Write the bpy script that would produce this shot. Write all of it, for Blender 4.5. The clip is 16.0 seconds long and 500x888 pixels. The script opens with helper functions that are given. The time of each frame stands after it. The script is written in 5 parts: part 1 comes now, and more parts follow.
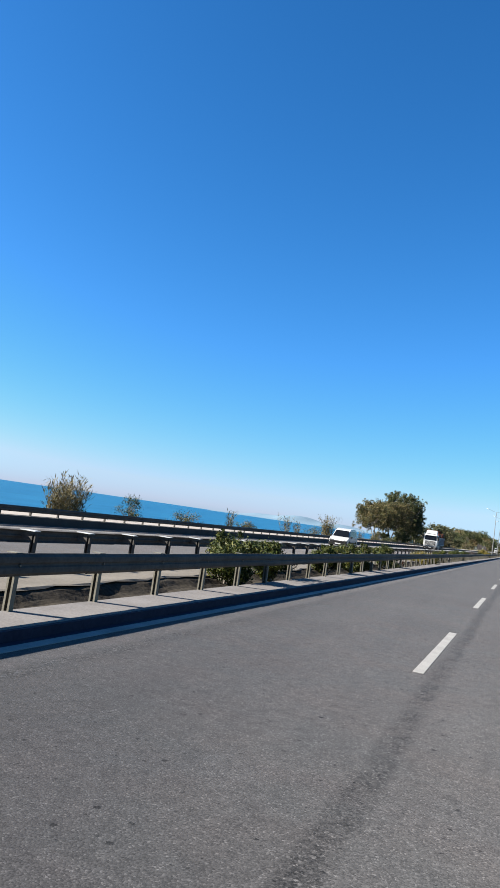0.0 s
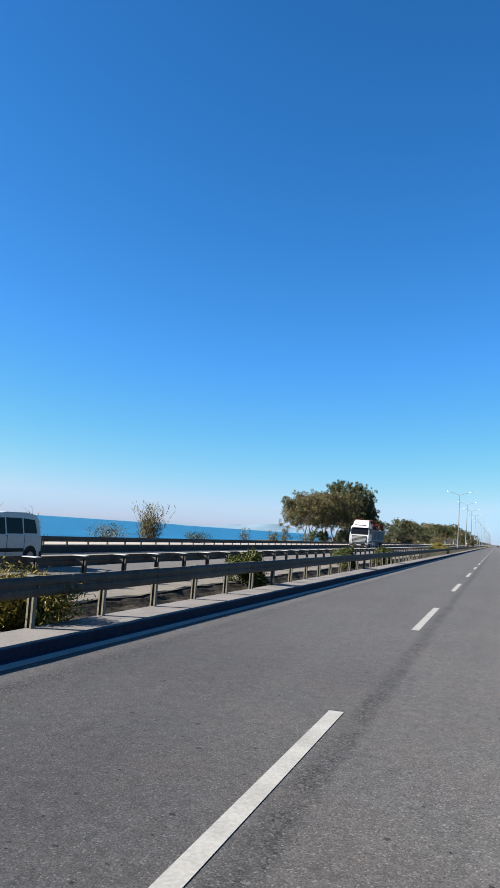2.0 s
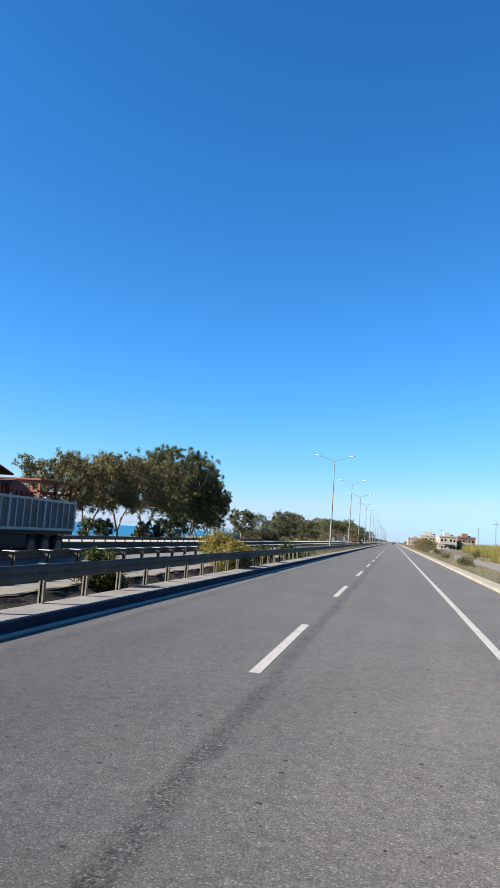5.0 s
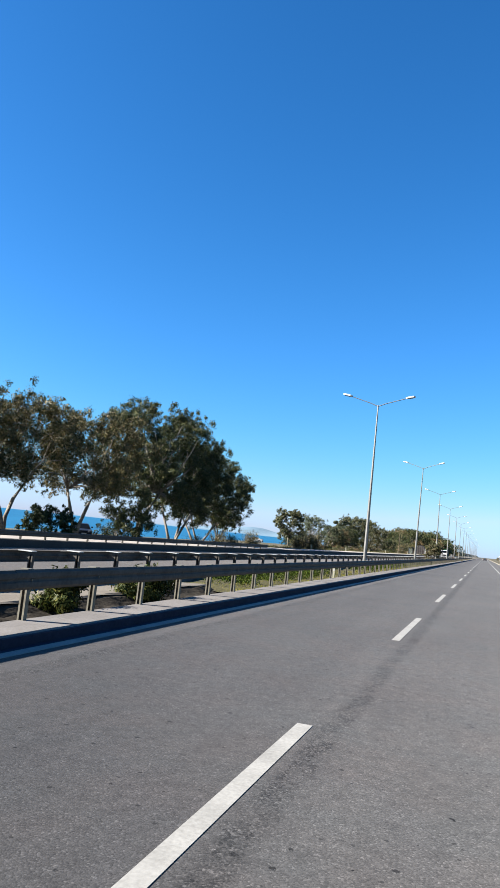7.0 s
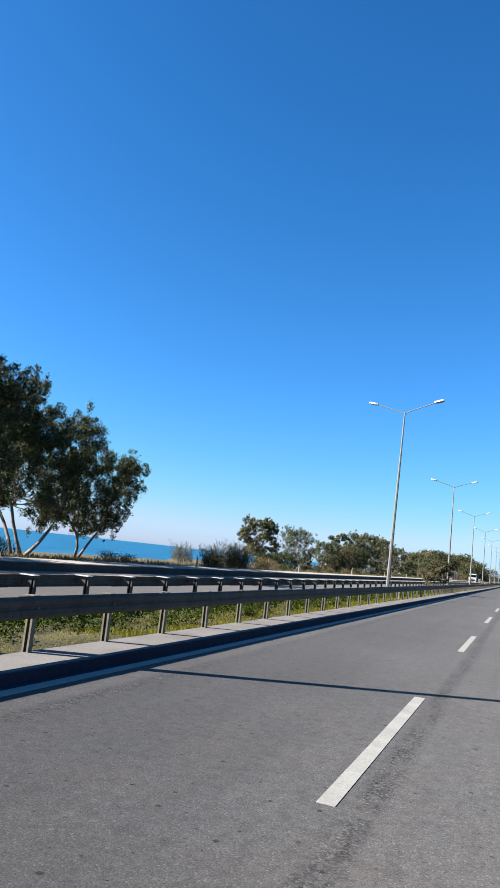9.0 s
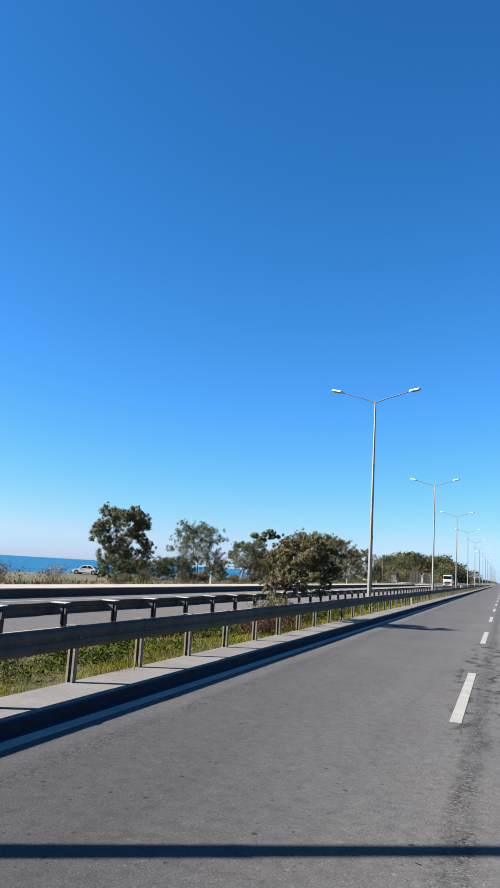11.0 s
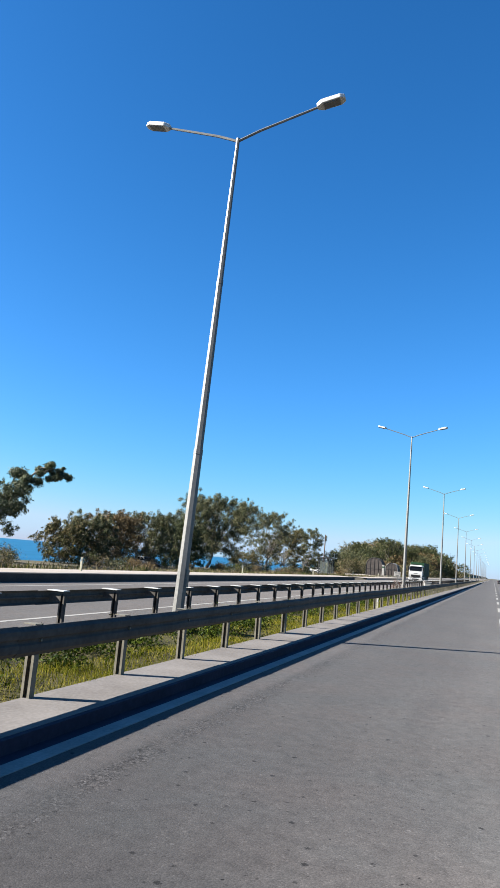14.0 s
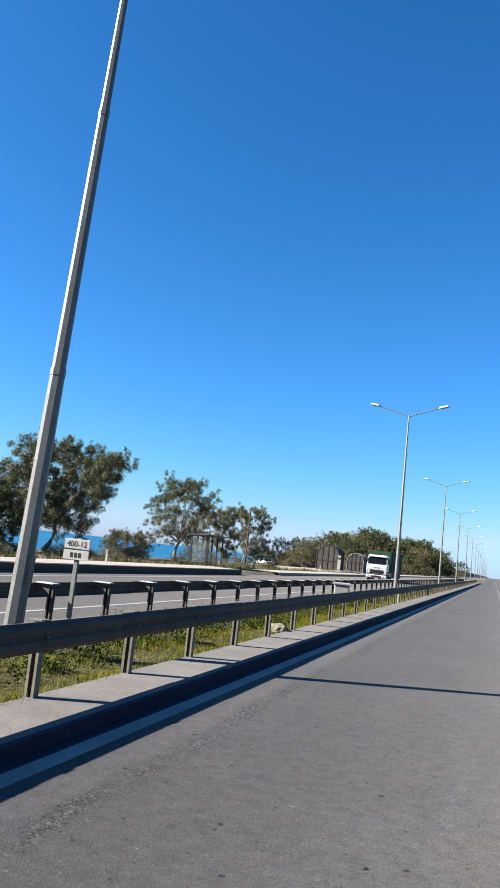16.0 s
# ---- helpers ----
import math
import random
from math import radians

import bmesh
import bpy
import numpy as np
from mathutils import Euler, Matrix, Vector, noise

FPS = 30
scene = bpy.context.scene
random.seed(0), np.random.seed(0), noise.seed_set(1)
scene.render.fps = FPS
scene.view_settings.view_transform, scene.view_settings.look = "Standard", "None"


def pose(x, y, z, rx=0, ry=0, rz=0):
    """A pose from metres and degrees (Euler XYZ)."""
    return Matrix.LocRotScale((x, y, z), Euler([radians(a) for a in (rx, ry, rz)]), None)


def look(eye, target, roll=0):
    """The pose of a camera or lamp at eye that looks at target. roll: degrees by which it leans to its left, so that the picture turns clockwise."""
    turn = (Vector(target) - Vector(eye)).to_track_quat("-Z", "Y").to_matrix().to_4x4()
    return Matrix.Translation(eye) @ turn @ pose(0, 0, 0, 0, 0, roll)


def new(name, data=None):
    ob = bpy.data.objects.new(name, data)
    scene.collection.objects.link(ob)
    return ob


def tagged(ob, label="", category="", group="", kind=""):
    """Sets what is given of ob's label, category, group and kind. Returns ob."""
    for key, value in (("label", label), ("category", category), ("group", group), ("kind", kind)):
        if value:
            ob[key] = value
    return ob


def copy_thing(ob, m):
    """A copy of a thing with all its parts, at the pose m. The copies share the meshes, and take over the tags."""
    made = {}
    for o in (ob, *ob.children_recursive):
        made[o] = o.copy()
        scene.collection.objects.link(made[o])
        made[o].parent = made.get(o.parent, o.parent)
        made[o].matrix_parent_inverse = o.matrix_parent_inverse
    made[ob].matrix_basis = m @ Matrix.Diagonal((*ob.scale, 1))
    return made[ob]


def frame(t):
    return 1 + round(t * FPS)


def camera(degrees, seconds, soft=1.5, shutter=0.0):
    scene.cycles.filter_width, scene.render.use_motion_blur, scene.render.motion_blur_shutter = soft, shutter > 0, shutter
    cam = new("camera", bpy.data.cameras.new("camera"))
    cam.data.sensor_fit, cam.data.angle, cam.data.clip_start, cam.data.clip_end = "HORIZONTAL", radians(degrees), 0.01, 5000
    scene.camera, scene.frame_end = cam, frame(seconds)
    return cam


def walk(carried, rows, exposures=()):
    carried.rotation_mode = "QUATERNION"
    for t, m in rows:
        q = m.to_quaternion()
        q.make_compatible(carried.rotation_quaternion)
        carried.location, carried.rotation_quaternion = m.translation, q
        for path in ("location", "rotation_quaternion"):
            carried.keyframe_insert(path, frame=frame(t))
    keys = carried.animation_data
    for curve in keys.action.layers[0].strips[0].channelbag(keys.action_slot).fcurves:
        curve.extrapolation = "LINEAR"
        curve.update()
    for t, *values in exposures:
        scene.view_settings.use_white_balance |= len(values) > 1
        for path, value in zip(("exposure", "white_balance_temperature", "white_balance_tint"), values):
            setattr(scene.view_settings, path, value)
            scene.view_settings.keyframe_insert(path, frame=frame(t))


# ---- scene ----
cam = camera(38.63, 16.0)

# seconds, x, y, z, yaw to the left, pitch up, roll: a car on the right-hand lane that drifts into the left one
PATH = [
    (0, 1.177, 0.004, 1.810, 21.76, 5.61, 8.28),
    (0.5, 1.295, 11.511, 1.797, 21.72, 5.52, 7.11),
    (1, 1.388, 23.244, 1.803, 21.38, 5.15, 6.51),
    (1.5, 1.446, 34.907, 1.798, 20.28, 5.93, 5.66),
    (2, 1.510, 46.632, 1.794, 19.46, 6.74, 3.85),
    (2.5, 1.541, 58.390, 1.777, 18.75, 5.82, 3.70),
    (3, 1.544, 70.109, 1.793, 19.83, 6.07, 3.78),
    (3.5, 1.586, 81.452, 1.790, 19.58, 4.93, 0.74),
    (4, 1.598, 92.616, 1.743, 14.60, 5.68, 3.56),
    (4.5, 1.644, 104.488, 1.750, 12.00, 6.68, 3.39),
    (4.7, 1.647, 109.276, 1.744, 11.40, 6.97, 3.55),
    (6.8, 1.547, 158.703, 1.792, 18.70, 6.57, 6.58),
    (7, 1.538, 163.389, 1.768, 18.83, 7.07, 6.02),
    (7.5, 1.478, 175.113, 1.767, 18.36, 7.15, 4.39),
    (8, 1.385, 186.794, 1.786, 18.86, 7.67, 5.28),
    (8.2, 1.360, 191.457, 1.757, 19.43, 7.80, 5.58),
    (10.3, 0.962, 242.030, 1.791, 23.90, 10.18, 5.54),
    (10.5, 0.872, 246.627, 1.770, 23.67, 10.29, 4.85),
    (11, 0.588, 258.177, 1.786, 19.85, 9.88, 3.35),
    (11.5, 0.326, 269.907, 1.795, 19.00, 9.95, 4.77),
    (12, 0.183, 281.752, 1.779, 18.45, 10.12, 4.04),
    (12.5, 0.054, 293.573, 1.775, 18.25, 9.96, 3.65),
    (13, -0.082, 305.213, 1.807, 18.96, 9.44, 4.71),
    (13.5, -0.252, 316.612, 1.766, 19.19, 9.23, 4.26),
    (14, -0.350, 328.389, 1.767, 19.39, 9.06, 4.87),
    (14.5, -0.383, 340.819, 1.779, 19.34, 8.26, 5.04),
    (15, -0.419, 353.259, 1.781, 19.39, 8.25, 5.29),
    (15.5, -0.512, 365.486, 1.791, 19.51, 8.61, 5.73),
    (16, -0.660, 377.796, 1.785, 19.62, 8.56, 6.20),
]


def heading(x, y, z, yaw, pitch, roll):
    a, b = radians(yaw), radians(pitch)
    ahead = Vector((-math.sin(a) * math.cos(b), math.cos(a) * math.cos(b), math.sin(b)))
    eye = Vector((x, y, z))
    return look(eye, eye + ahead * 10, roll)


# the lens opens up a little beside the grove and closes again
EXPOSURE = 2.19
LIGHT_STEPS = ((0, -0.05), (1, -0.07), (2.5, -0.11), (3.5, -0.08), (4.5, 0.0), (7, 0.1), (8, 0.08), (10.5, -0.03), (11, -0.04), (12, 0.02), (16, 0.02))
walk(cam, [(r[0], heading(*r[1:])) for r in PATH], [(t, EXPOSURE + e) for t, e in LIGHT_STEPS])

# ---- light ----
SUN_UP = radians(31.8)
SUN_TO = Vector((-0.891 * math.cos(SUN_UP), -0.454 * math.cos(SUN_UP), math.sin(SUN_UP)))
world = bpy.data.worlds.new("sky")
scene.world = world
world.use_nodes = True
wn, wl = world.node_tree.nodes, world.node_tree.links
sky = wn.new("ShaderNodeTexSky")
sky.sky_type, sky.sun_disc = "NISHITA", False
sky.sun_elevation, sky.sun_rotation = SUN_UP, math.atan2(SUN_TO.x, SUN_TO.y)
sky.air_density, sky.dust_density, sky.ozone_density = 1.0, 0.3, 3.0
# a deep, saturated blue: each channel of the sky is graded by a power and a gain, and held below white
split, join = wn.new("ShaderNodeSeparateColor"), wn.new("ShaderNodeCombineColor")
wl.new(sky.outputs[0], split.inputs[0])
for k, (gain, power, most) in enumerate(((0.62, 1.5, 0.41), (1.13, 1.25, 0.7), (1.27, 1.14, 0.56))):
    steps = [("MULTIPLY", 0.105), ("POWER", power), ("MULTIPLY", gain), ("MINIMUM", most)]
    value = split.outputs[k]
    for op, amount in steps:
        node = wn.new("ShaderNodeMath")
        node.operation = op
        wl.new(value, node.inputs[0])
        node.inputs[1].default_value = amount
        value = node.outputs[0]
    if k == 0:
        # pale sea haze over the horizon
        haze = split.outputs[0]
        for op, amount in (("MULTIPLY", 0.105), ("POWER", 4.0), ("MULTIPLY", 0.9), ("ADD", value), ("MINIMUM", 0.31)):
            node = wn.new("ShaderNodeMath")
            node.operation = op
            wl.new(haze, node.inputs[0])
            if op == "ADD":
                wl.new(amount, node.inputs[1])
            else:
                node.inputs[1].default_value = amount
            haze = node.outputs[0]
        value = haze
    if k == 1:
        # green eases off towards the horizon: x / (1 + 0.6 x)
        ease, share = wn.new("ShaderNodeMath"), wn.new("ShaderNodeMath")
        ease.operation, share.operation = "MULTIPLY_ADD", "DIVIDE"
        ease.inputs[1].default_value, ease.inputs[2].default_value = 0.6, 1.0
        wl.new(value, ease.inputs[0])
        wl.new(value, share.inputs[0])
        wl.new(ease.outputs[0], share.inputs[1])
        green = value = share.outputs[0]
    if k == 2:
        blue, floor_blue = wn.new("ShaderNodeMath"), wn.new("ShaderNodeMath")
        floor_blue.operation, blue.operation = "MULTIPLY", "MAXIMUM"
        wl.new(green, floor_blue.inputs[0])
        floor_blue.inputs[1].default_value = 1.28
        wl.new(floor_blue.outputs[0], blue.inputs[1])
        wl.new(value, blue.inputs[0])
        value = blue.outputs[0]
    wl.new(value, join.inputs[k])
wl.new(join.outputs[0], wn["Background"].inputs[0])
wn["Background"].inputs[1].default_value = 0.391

sun_data = bpy.data.lights.new("sun", "SUN")
sun_data.energy, sun_data.angle, sun_data.color = 5.0, radians(0.53), (1.0, 0.95, 0.87)
sun = new("sun", sun_data)
sun.matrix_world = look((-60, -30, 70), Vector((-60, -30, 70)) - SUN_TO)


# ---- materials ----
def material(name):
    m = bpy.data.materials.new(name)
    m.use_nodes = True
    return m, m.node_tree.nodes, m.node_tree.links, m.node_tree.nodes["Principled BSDF"]


def noise_tex(nodes, links, scale, detail=4.0, stretch=None, kind="Object", rough=0.55):
    coord = nodes.new("ShaderNodeTexCoord")
    tex = nodes.new("ShaderNodeTexNoise")
    tex.inputs["Scale"].default_value, tex.inputs["Detail"].default_value = scale, detail
    tex.inputs["Roughness"].default_value = rough
    src = coord.outputs[kind]
    if stretch:
        mp = nodes.new("ShaderNodeMapping")
        mp.inputs["Scale"].default_value = stretch
        links.new(src, mp.inputs[0])
        src = mp.outputs[0]
    links.new(src, tex.inputs["Vector"])
    return tex.outputs["Fac"]


def ramp(nodes, links, fac, stops):
    r = nodes.new("ShaderNodeValToRGB")
    els = r.color_ramp.elements
    while len(els) < len(stops):
        els.new(0.5)
    for e, (pos, col) in zip(els, stops):
        e.position, e.color = pos, (*col, 1) if len(col) == 3 else col
    links.new(fac, r.inputs[0])
    return r.outputs[0]


def mix(nodes, links, kind, fac, a, b):
    m = nodes.new("ShaderNodeMix")
    m.data_type, m.blend_type = "RGBA", kind
    for socket, v in ((m.inputs[0], fac), (m.inputs[6], a), (m.inputs[7], b)):
        if isinstance(v, bpy.types.NodeSocket):
            links.new(v, socket)
        else:
            socket.default_value = v if isinstance(v, float) else (*v, 1)
    return m.outputs[2]


def bump(nodes, links, bsdf, height, strength, distance):
    b = nodes.new("ShaderNodeBump")
    b.inputs["Strength"].default_value, b.inputs["Distance"].default_value = strength, distance
    links.new(height, b.inputs["Height"])
    links.new(b.outputs[0], bsdf.inputs["Normal"])


def math_node(nodes, links, op, a, b=0.0, clamp=False):
    m = nodes.new("ShaderNodeMath")
    m.operation, m.use_clamp = op, clamp
    for socket, v in ((m.inputs[0], a), (m.inputs[1], b)):
        if isinstance(v, bpy.types.NodeSocket):
            links.new(v, socket)
        else:
            socket.default_value = v
    return m.outputs[0]


def surface(name, dark, light, grain=20.0, blotch=1.5, rough=0.8, metal=0.0, relief=0.2, depth=0.004, spec=0.3, random_tint=0.0):
    """A two-scale surface: fine grain and broad blotches between two colours, with relief."""
    m, n, l, b = material(name)
    fine, wide = noise_tex(n, l, grain), noise_tex(n, l, blotch, 3.0)
    fac = math_node(n, l, "MULTIPLY", math_node(n, l, "ADD", fine, wide), 0.5)
    col = ramp(n, l, fac, [(0.36, dark), (0.64, light)])
    if random_tint:
        info = n.new("ShaderNodeObjectInfo")
        shade = math_node(n, l, "ADD", math_node(n, l, "MULTIPLY", info.outputs["Random"], random_tint), 1 - random_tint / 2)
        comb = n.new("ShaderNodeCombineColor")
        for k in range(3):
            l.new(shade, comb.inputs[k])
        col = mix(n, l, "MULTIPLY", 1.0, col, comb.outputs[0])
    l.new(col, b.inputs["Base Color"])
    b.inputs["Roughness"].default_value, b.inputs["Metallic"].default_value = rough, metal
    b.inputs["Specular IOR Level"].default_value = spec
    if relief:
        bump(n, l, b, fine, relief, depth)
    return m


def asphalt(name, dark, light, seam=False, stain=()):
    """Worn asphalt with pale aggregate, long streaks along the lane, and, on request, open seams of loose stone and spilt tar."""
    m, n, l, b = material(name)
    place = n.new("ShaderNodeTexCoord").outputs["Object"]

    def pebbles(scale):
        tex, tone = n.new("ShaderNodeTexVoronoi"), n.new("ShaderNodeSeparateColor")
        tex.inputs["Scale"].default_value = scale
        l.new(place, tex.inputs["Vector"])
        l.new(tex.outputs["Color"], tone.inputs[0])
        return tex.outputs["Distance"], tone.outputs[0]

    def times(col, fac, stops):
        return mix(n, l, "MULTIPLY", 1.0, col, ramp(n, l, fac, stops))

    def grey(*stops):
        return [(p, (v, v, v)) for p, v in stops]

    grit = noise_tex(n, l, 75.0, 2.0, rough=0.8)
    gap, stone = pebbles(85.0)
    broad = noise_tex(n, l, 0.35, 4.0)
    streak = noise_tex(n, l, 1.0, 5.0, (1.3, 0.1, 1.0), rough=0.65)
    fac = math_node(n, l, "ADD", math_node(n, l, "MULTIPLY", broad, 0.5), math_node(n, l, "MULTIPLY", streak, 0.5))
    col = ramp(n, l, fac, [(0.34, dark), (0.66, light)])
    col = times(col, stone, grey((0.0, 0.8), (0.45, 0.98), (0.92, 1.1), (1.0, 1.4)))
    col = times(col, grit, grey((0.3, 0.82), (0.5, 1.0), (0.7, 1.13)))
    # hand-sized mottling, warm and cool by turns, and finer dark flecks
    col = times(col, noise_tex(n, l, 7.0, 6.0, rough=0.7), grey((0.34, 0.8), (0.5, 1.0), (0.66, 1.14)))
    col = times(col, noise_tex(n, l, 0.9, 5.0, rough=0.6), [(0.36, (0.97, 0.99, 1.0)), (0.64, (1.04, 1.0, 0.985))])
    col = times(col, noise_tex(n, l, 17.0, 3.0, rough=0.5), grey((0.27, 0.5), (0.33, 1.0)))
    col = times(col, noise_tex(n, l, 8.0, 2.0, rough=0.5), grey((0.235, 0.12), (0.255, 1.0)))
    # scattered pits, and a few pale stones worn bare
    for scale, floor, size, tone in ((3.1, 0.62, 0.09, 0.3), (5.3, 0.7, 0.1, 0.45), (4.7, 0.7, 0.085, 1.5)):
        tex, pick = n.new("ShaderNodeTexVoronoi"), n.new("ShaderNodeSeparateColor")
        tex.voronoi_dimensions, tex.inputs["Scale"].default_value = "2D", scale
        l.new(place, tex.inputs["Vector"])
        l.new(tex.outputs["Color"], pick.inputs[0])
        chosen = math_node(n, l, "GREATER_THAN", pick.outputs[0], floor)
        ragged_edge = math_node(n, l, "ADD", tex.outputs["Distance"], math_node(n, l, "MULTIPLY", math_node(n, l, "SUBTRACT", grit, 0.5), 0.16))
        near = math_node(n, l, "MULTIPLY", math_node(n, l, "SUBTRACT", math_node(n, l, "MULTIPLY", pick.outputs[1], size), ragged_edge), 40.0, True)
        col = mix(n, l, "MULTIPLY", math_node(n, l, "MULTIPLY", near, chosen), col, (tone, tone, tone))
    height = math_node(n, l, "SUBTRACT", grit, math_node(n, l, "MULTIPLY", gap, 9.0))
    sep = n.new("ShaderNodeSeparateXYZ")
    l.new(place, sep.inputs[0])
    if seam:
        # darker at first, paler further along
        down_road = math_node(n, l, "DIVIDE", math_node(n, l, "SUBTRACT", sep.outputs[1], 130.0), 150.0, True)
        col = times(col, down_road, grey((0.0, 0.9), (1.0, 1.1)))
        # the stones stand out more at first
        crisp = times(col, stone, grey((0.0, 0.5), (0.5, 0.9), (0.9, 1.2), (1.0, 1.9)))
        col = mix(n, l, "MIX", math_node(n, l, "MULTIPLY", math_node(n, l, "SUBTRACT", 1.0, down_road), 0.45), col, crisp)
        # the inner lane is coloured darker towards the kerb
        inner = math_node(n, l, "MULTIPLY", math_node(n, l, "DIVIDE", math_node(n, l, "SUBTRACT", 0.3, sep.outputs[0]), 2.2, True), down_road)
        col = times(col, inner, grey((0.0, 1.0), (1.0, 0.82)))
        wob = math_node(n, l, "MULTIPLY", math_node(n, l, "SUBTRACT", noise_tex(n, l, 1.0, 3.0, (1.0, 0.35, 1.0)), 0.5), 0.22)
        across = math_node(n, l, "ADD", sep.outputs[0], wob)
        ragged = ramp(n, l, noise_tex(n, l, 3.0, 6.0, (1.0, 0.5, 1.0), rough=0.75), grey((0.4, 0.0), (0.56, 1.0)))
        loose_gap, loose = pebbles(58.0)

        def band(x, half):
            off = math_node(n, l, "ABSOLUTE", math_node(n, l, "SUBTRACT", across, x))
            return math_node(n, l, "MULTIPLY", math_node(n, l, "SUBTRACT", half, off), 1.6 / half, True)

        # the joint between the lanes: ragged, opened up, its binder gone
        open_joint = math_node(n, l, "MULTIPLY", band(0.28, 0.17), math_node(n, l, "ADD", math_node(n, l, "MULTIPLY", ragged, 0.65), 0.25))
        worn = times(col, loose, grey((0.0, 0.15), (0.5, 0.55), (0.85, 0.9), (1.0, 1.5)))
        col = mix(n, l, "MIX", open_joint, col, worn)
        # along the edge line a smooth pale margin, then a strip of loose chippings
        col = mix(n, l, "MULTIPLY", band(-3.47, 0.19), col, (1.22, 1.2, 1.2))
        chips = times(col, loose, grey((0.0, 0.22), (0.5, 0.8), (0.85, 1.25), (1.0, 2.0)))
        col = mix(n, l, "MIX", math_node(n, l, "MULTIPLY", band(-3.18, 0.17), math_node(n, l, "ADD", math_node(n, l, "MULTIPLY", ragged, 0.75), 0.2)), col, chips)
    if stain:
        x0, y0, rx, ry = stain
        dx = math_node(n, l, "DIVIDE", math_node(n, l, "SUBTRACT", sep.outputs[0], x0), rx)
        dy = math_node(n, l, "DIVIDE", math_node(n, l, "SUBTRACT", sep.outputs[1], y0), ry)
        d2 = math_node(n, l, "ADD", math_node(n, l, "MULTIPLY", dx, dx), math_node(n, l, "MULTIPLY", dy, dy))
        edge = math_node(n, l, "SUBTRACT", 1.0, d2, True)
        blot = ramp(n, l, noise_tex(n, l, 2.2, 8.0, (1.5, 0.8, 1.0), rough=0.75), grey((0.53, 0.0), (0.57, 1.0)))
        col = mix(n, l, "MIX", math_node(n, l, "MULTIPLY", math_node(n, l, "MULTIPLY", edge, 2.0, True), blot), col, (0.012, 0.011, 0.0105))
    l.new(col, b.inputs["Base Color"])
    b.inputs["Roughness"].default_value, b.inputs["Specular IOR Level"].default_value = 0.8, 0.2
    b.inputs["Diffuse Roughness"].default_value = 0.9
    bump(n, l, b, height, 0.12, 0.003)
    return m


def leaf_material(name, stops, lucent=0.14, gloss=0.1):
    """Leaves whose tint differs from leaf to leaf."""
    m, n, l, b = material(name)
    geo = n.new("ShaderNodeNewGeometry")
    wide = noise_tex(n, l, 0.6, 3.0)
    fac = math_node(n, l, "ADD", math_node(n, l, "MULTIPLY", geo.outputs["Random Per Island"], 0.55), math_node(n, l, "MULTIPLY", wide, 0.45))
    col = ramp(n, l, fac, stops)
    l.new(col, b.inputs["Base Color"])
    b.inputs["Roughness"].default_value, b.inputs["Specular IOR Level"].default_value = 0.5, gloss
    trans = n.new("ShaderNodeBsdfTranslucent")
    l.new(col, trans.inputs[0])
    mx = n.new("ShaderNodeMixShader")
    mx.inputs[0].default_value = lucent
    l.new(b.outputs[0], mx.inputs[1])
    l.new(trans.outputs[0], mx.inputs[2])
    l.new(mx.outputs[0], n["Material Output"].inputs[0])
    return m


def plain(name, col, rough=0.5, metal=0.0, spec=0.5):
    m, n, l, b = material(name)
    v = noise_tex(n, l, 6.0, 4.0)
    c = ramp(n, l, v, [(0.3, tuple(x * 0.86 for x in col)), (0.7, col)])
    l.new(c, b.inputs["Base Color"])
    b.inputs["Roughness"].default_value, b.inputs["Metallic"].default_value = rough, metal
    b.inputs["Specular IOR Level"].default_value = spec
    return m


M_ROAD = asphalt("asphalt", (0.0415, 0.0397, 0.0392), (0.0545, 0.0525, 0.0515), seam=True, stain=(0.3, 275.0, 0.72, 9.5))
M_ROAD2 = asphalt("asphalt_far_side", (0.075, 0.0679, 0.0614), (0.0964, 0.0871, 0.0793))
M_LINE = surface("road_paint", (0.15, 0.145, 0.133), (0.225, 0.218, 0.202), 30.0, 2.0, 0.75, relief=0.15)
M_KERB = surface("pale_concrete", (0.076, 0.068, 0.063), (0.122, 0.112, 0.106), 25.0, 1.2, 0.9, relief=0.3)
# wall tone darkened for the shade on its road-facing side
M_WALL = surface("shade_toned_concrete", (0.0214, 0.0214, 0.0214), (0.0429, 0.0421, 0.0407), 12.0, 0.8, 0.9, relief=0.3)
# near-black navy: the guard rail's shade put into the base colour
M_RAIL_SHADE = surface("rail_shade_concrete", (0.013, 0.014, 0.026), (0.023, 0.024, 0.042), 15.0, 1.5, 0.9, relief=0.3, spec=0.15)
M_SOIL = surface("soil", (0.013, 0.011, 0.009), (0.04, 0.034, 0.026), 9.0, 1.0, 0.95, relief=0.8, depth=0.03, spec=0.05)
M_PAVE = surface("dirty_paving", (0.066, 0.056, 0.044), (0.112, 0.097, 0.078), 14.0, 0.8, 0.9, relief=0.3)
M_LAND = surface("dry_ground", (0.0321, 0.0293, 0.015), (0.08, 0.0643, 0.0379), 3.0, 0.12, 0.95, relief=0.6, depth=0.05)
M_TURF = surface("turf", (0.012, 0.012, 0.004), (0.06, 0.05, 0.012), 14.0, 0.9, 1.0, relief=0.8, depth=0.04)
M_DUST = surface("dusty_asphalt", (0.07, 0.0643, 0.0564), (0.1071, 0.0993, 0.0857), 12.0, 0.4, 0.95, relief=0.3)
M_WEED = leaf_material("weed_leaves", [(0.2, (0.006, 0.012, 0.002)), (0.5, (0.018, 0.03, 0.004)), (0.8, (0.062, 0.078, 0.009))], 0.18, 0.03)
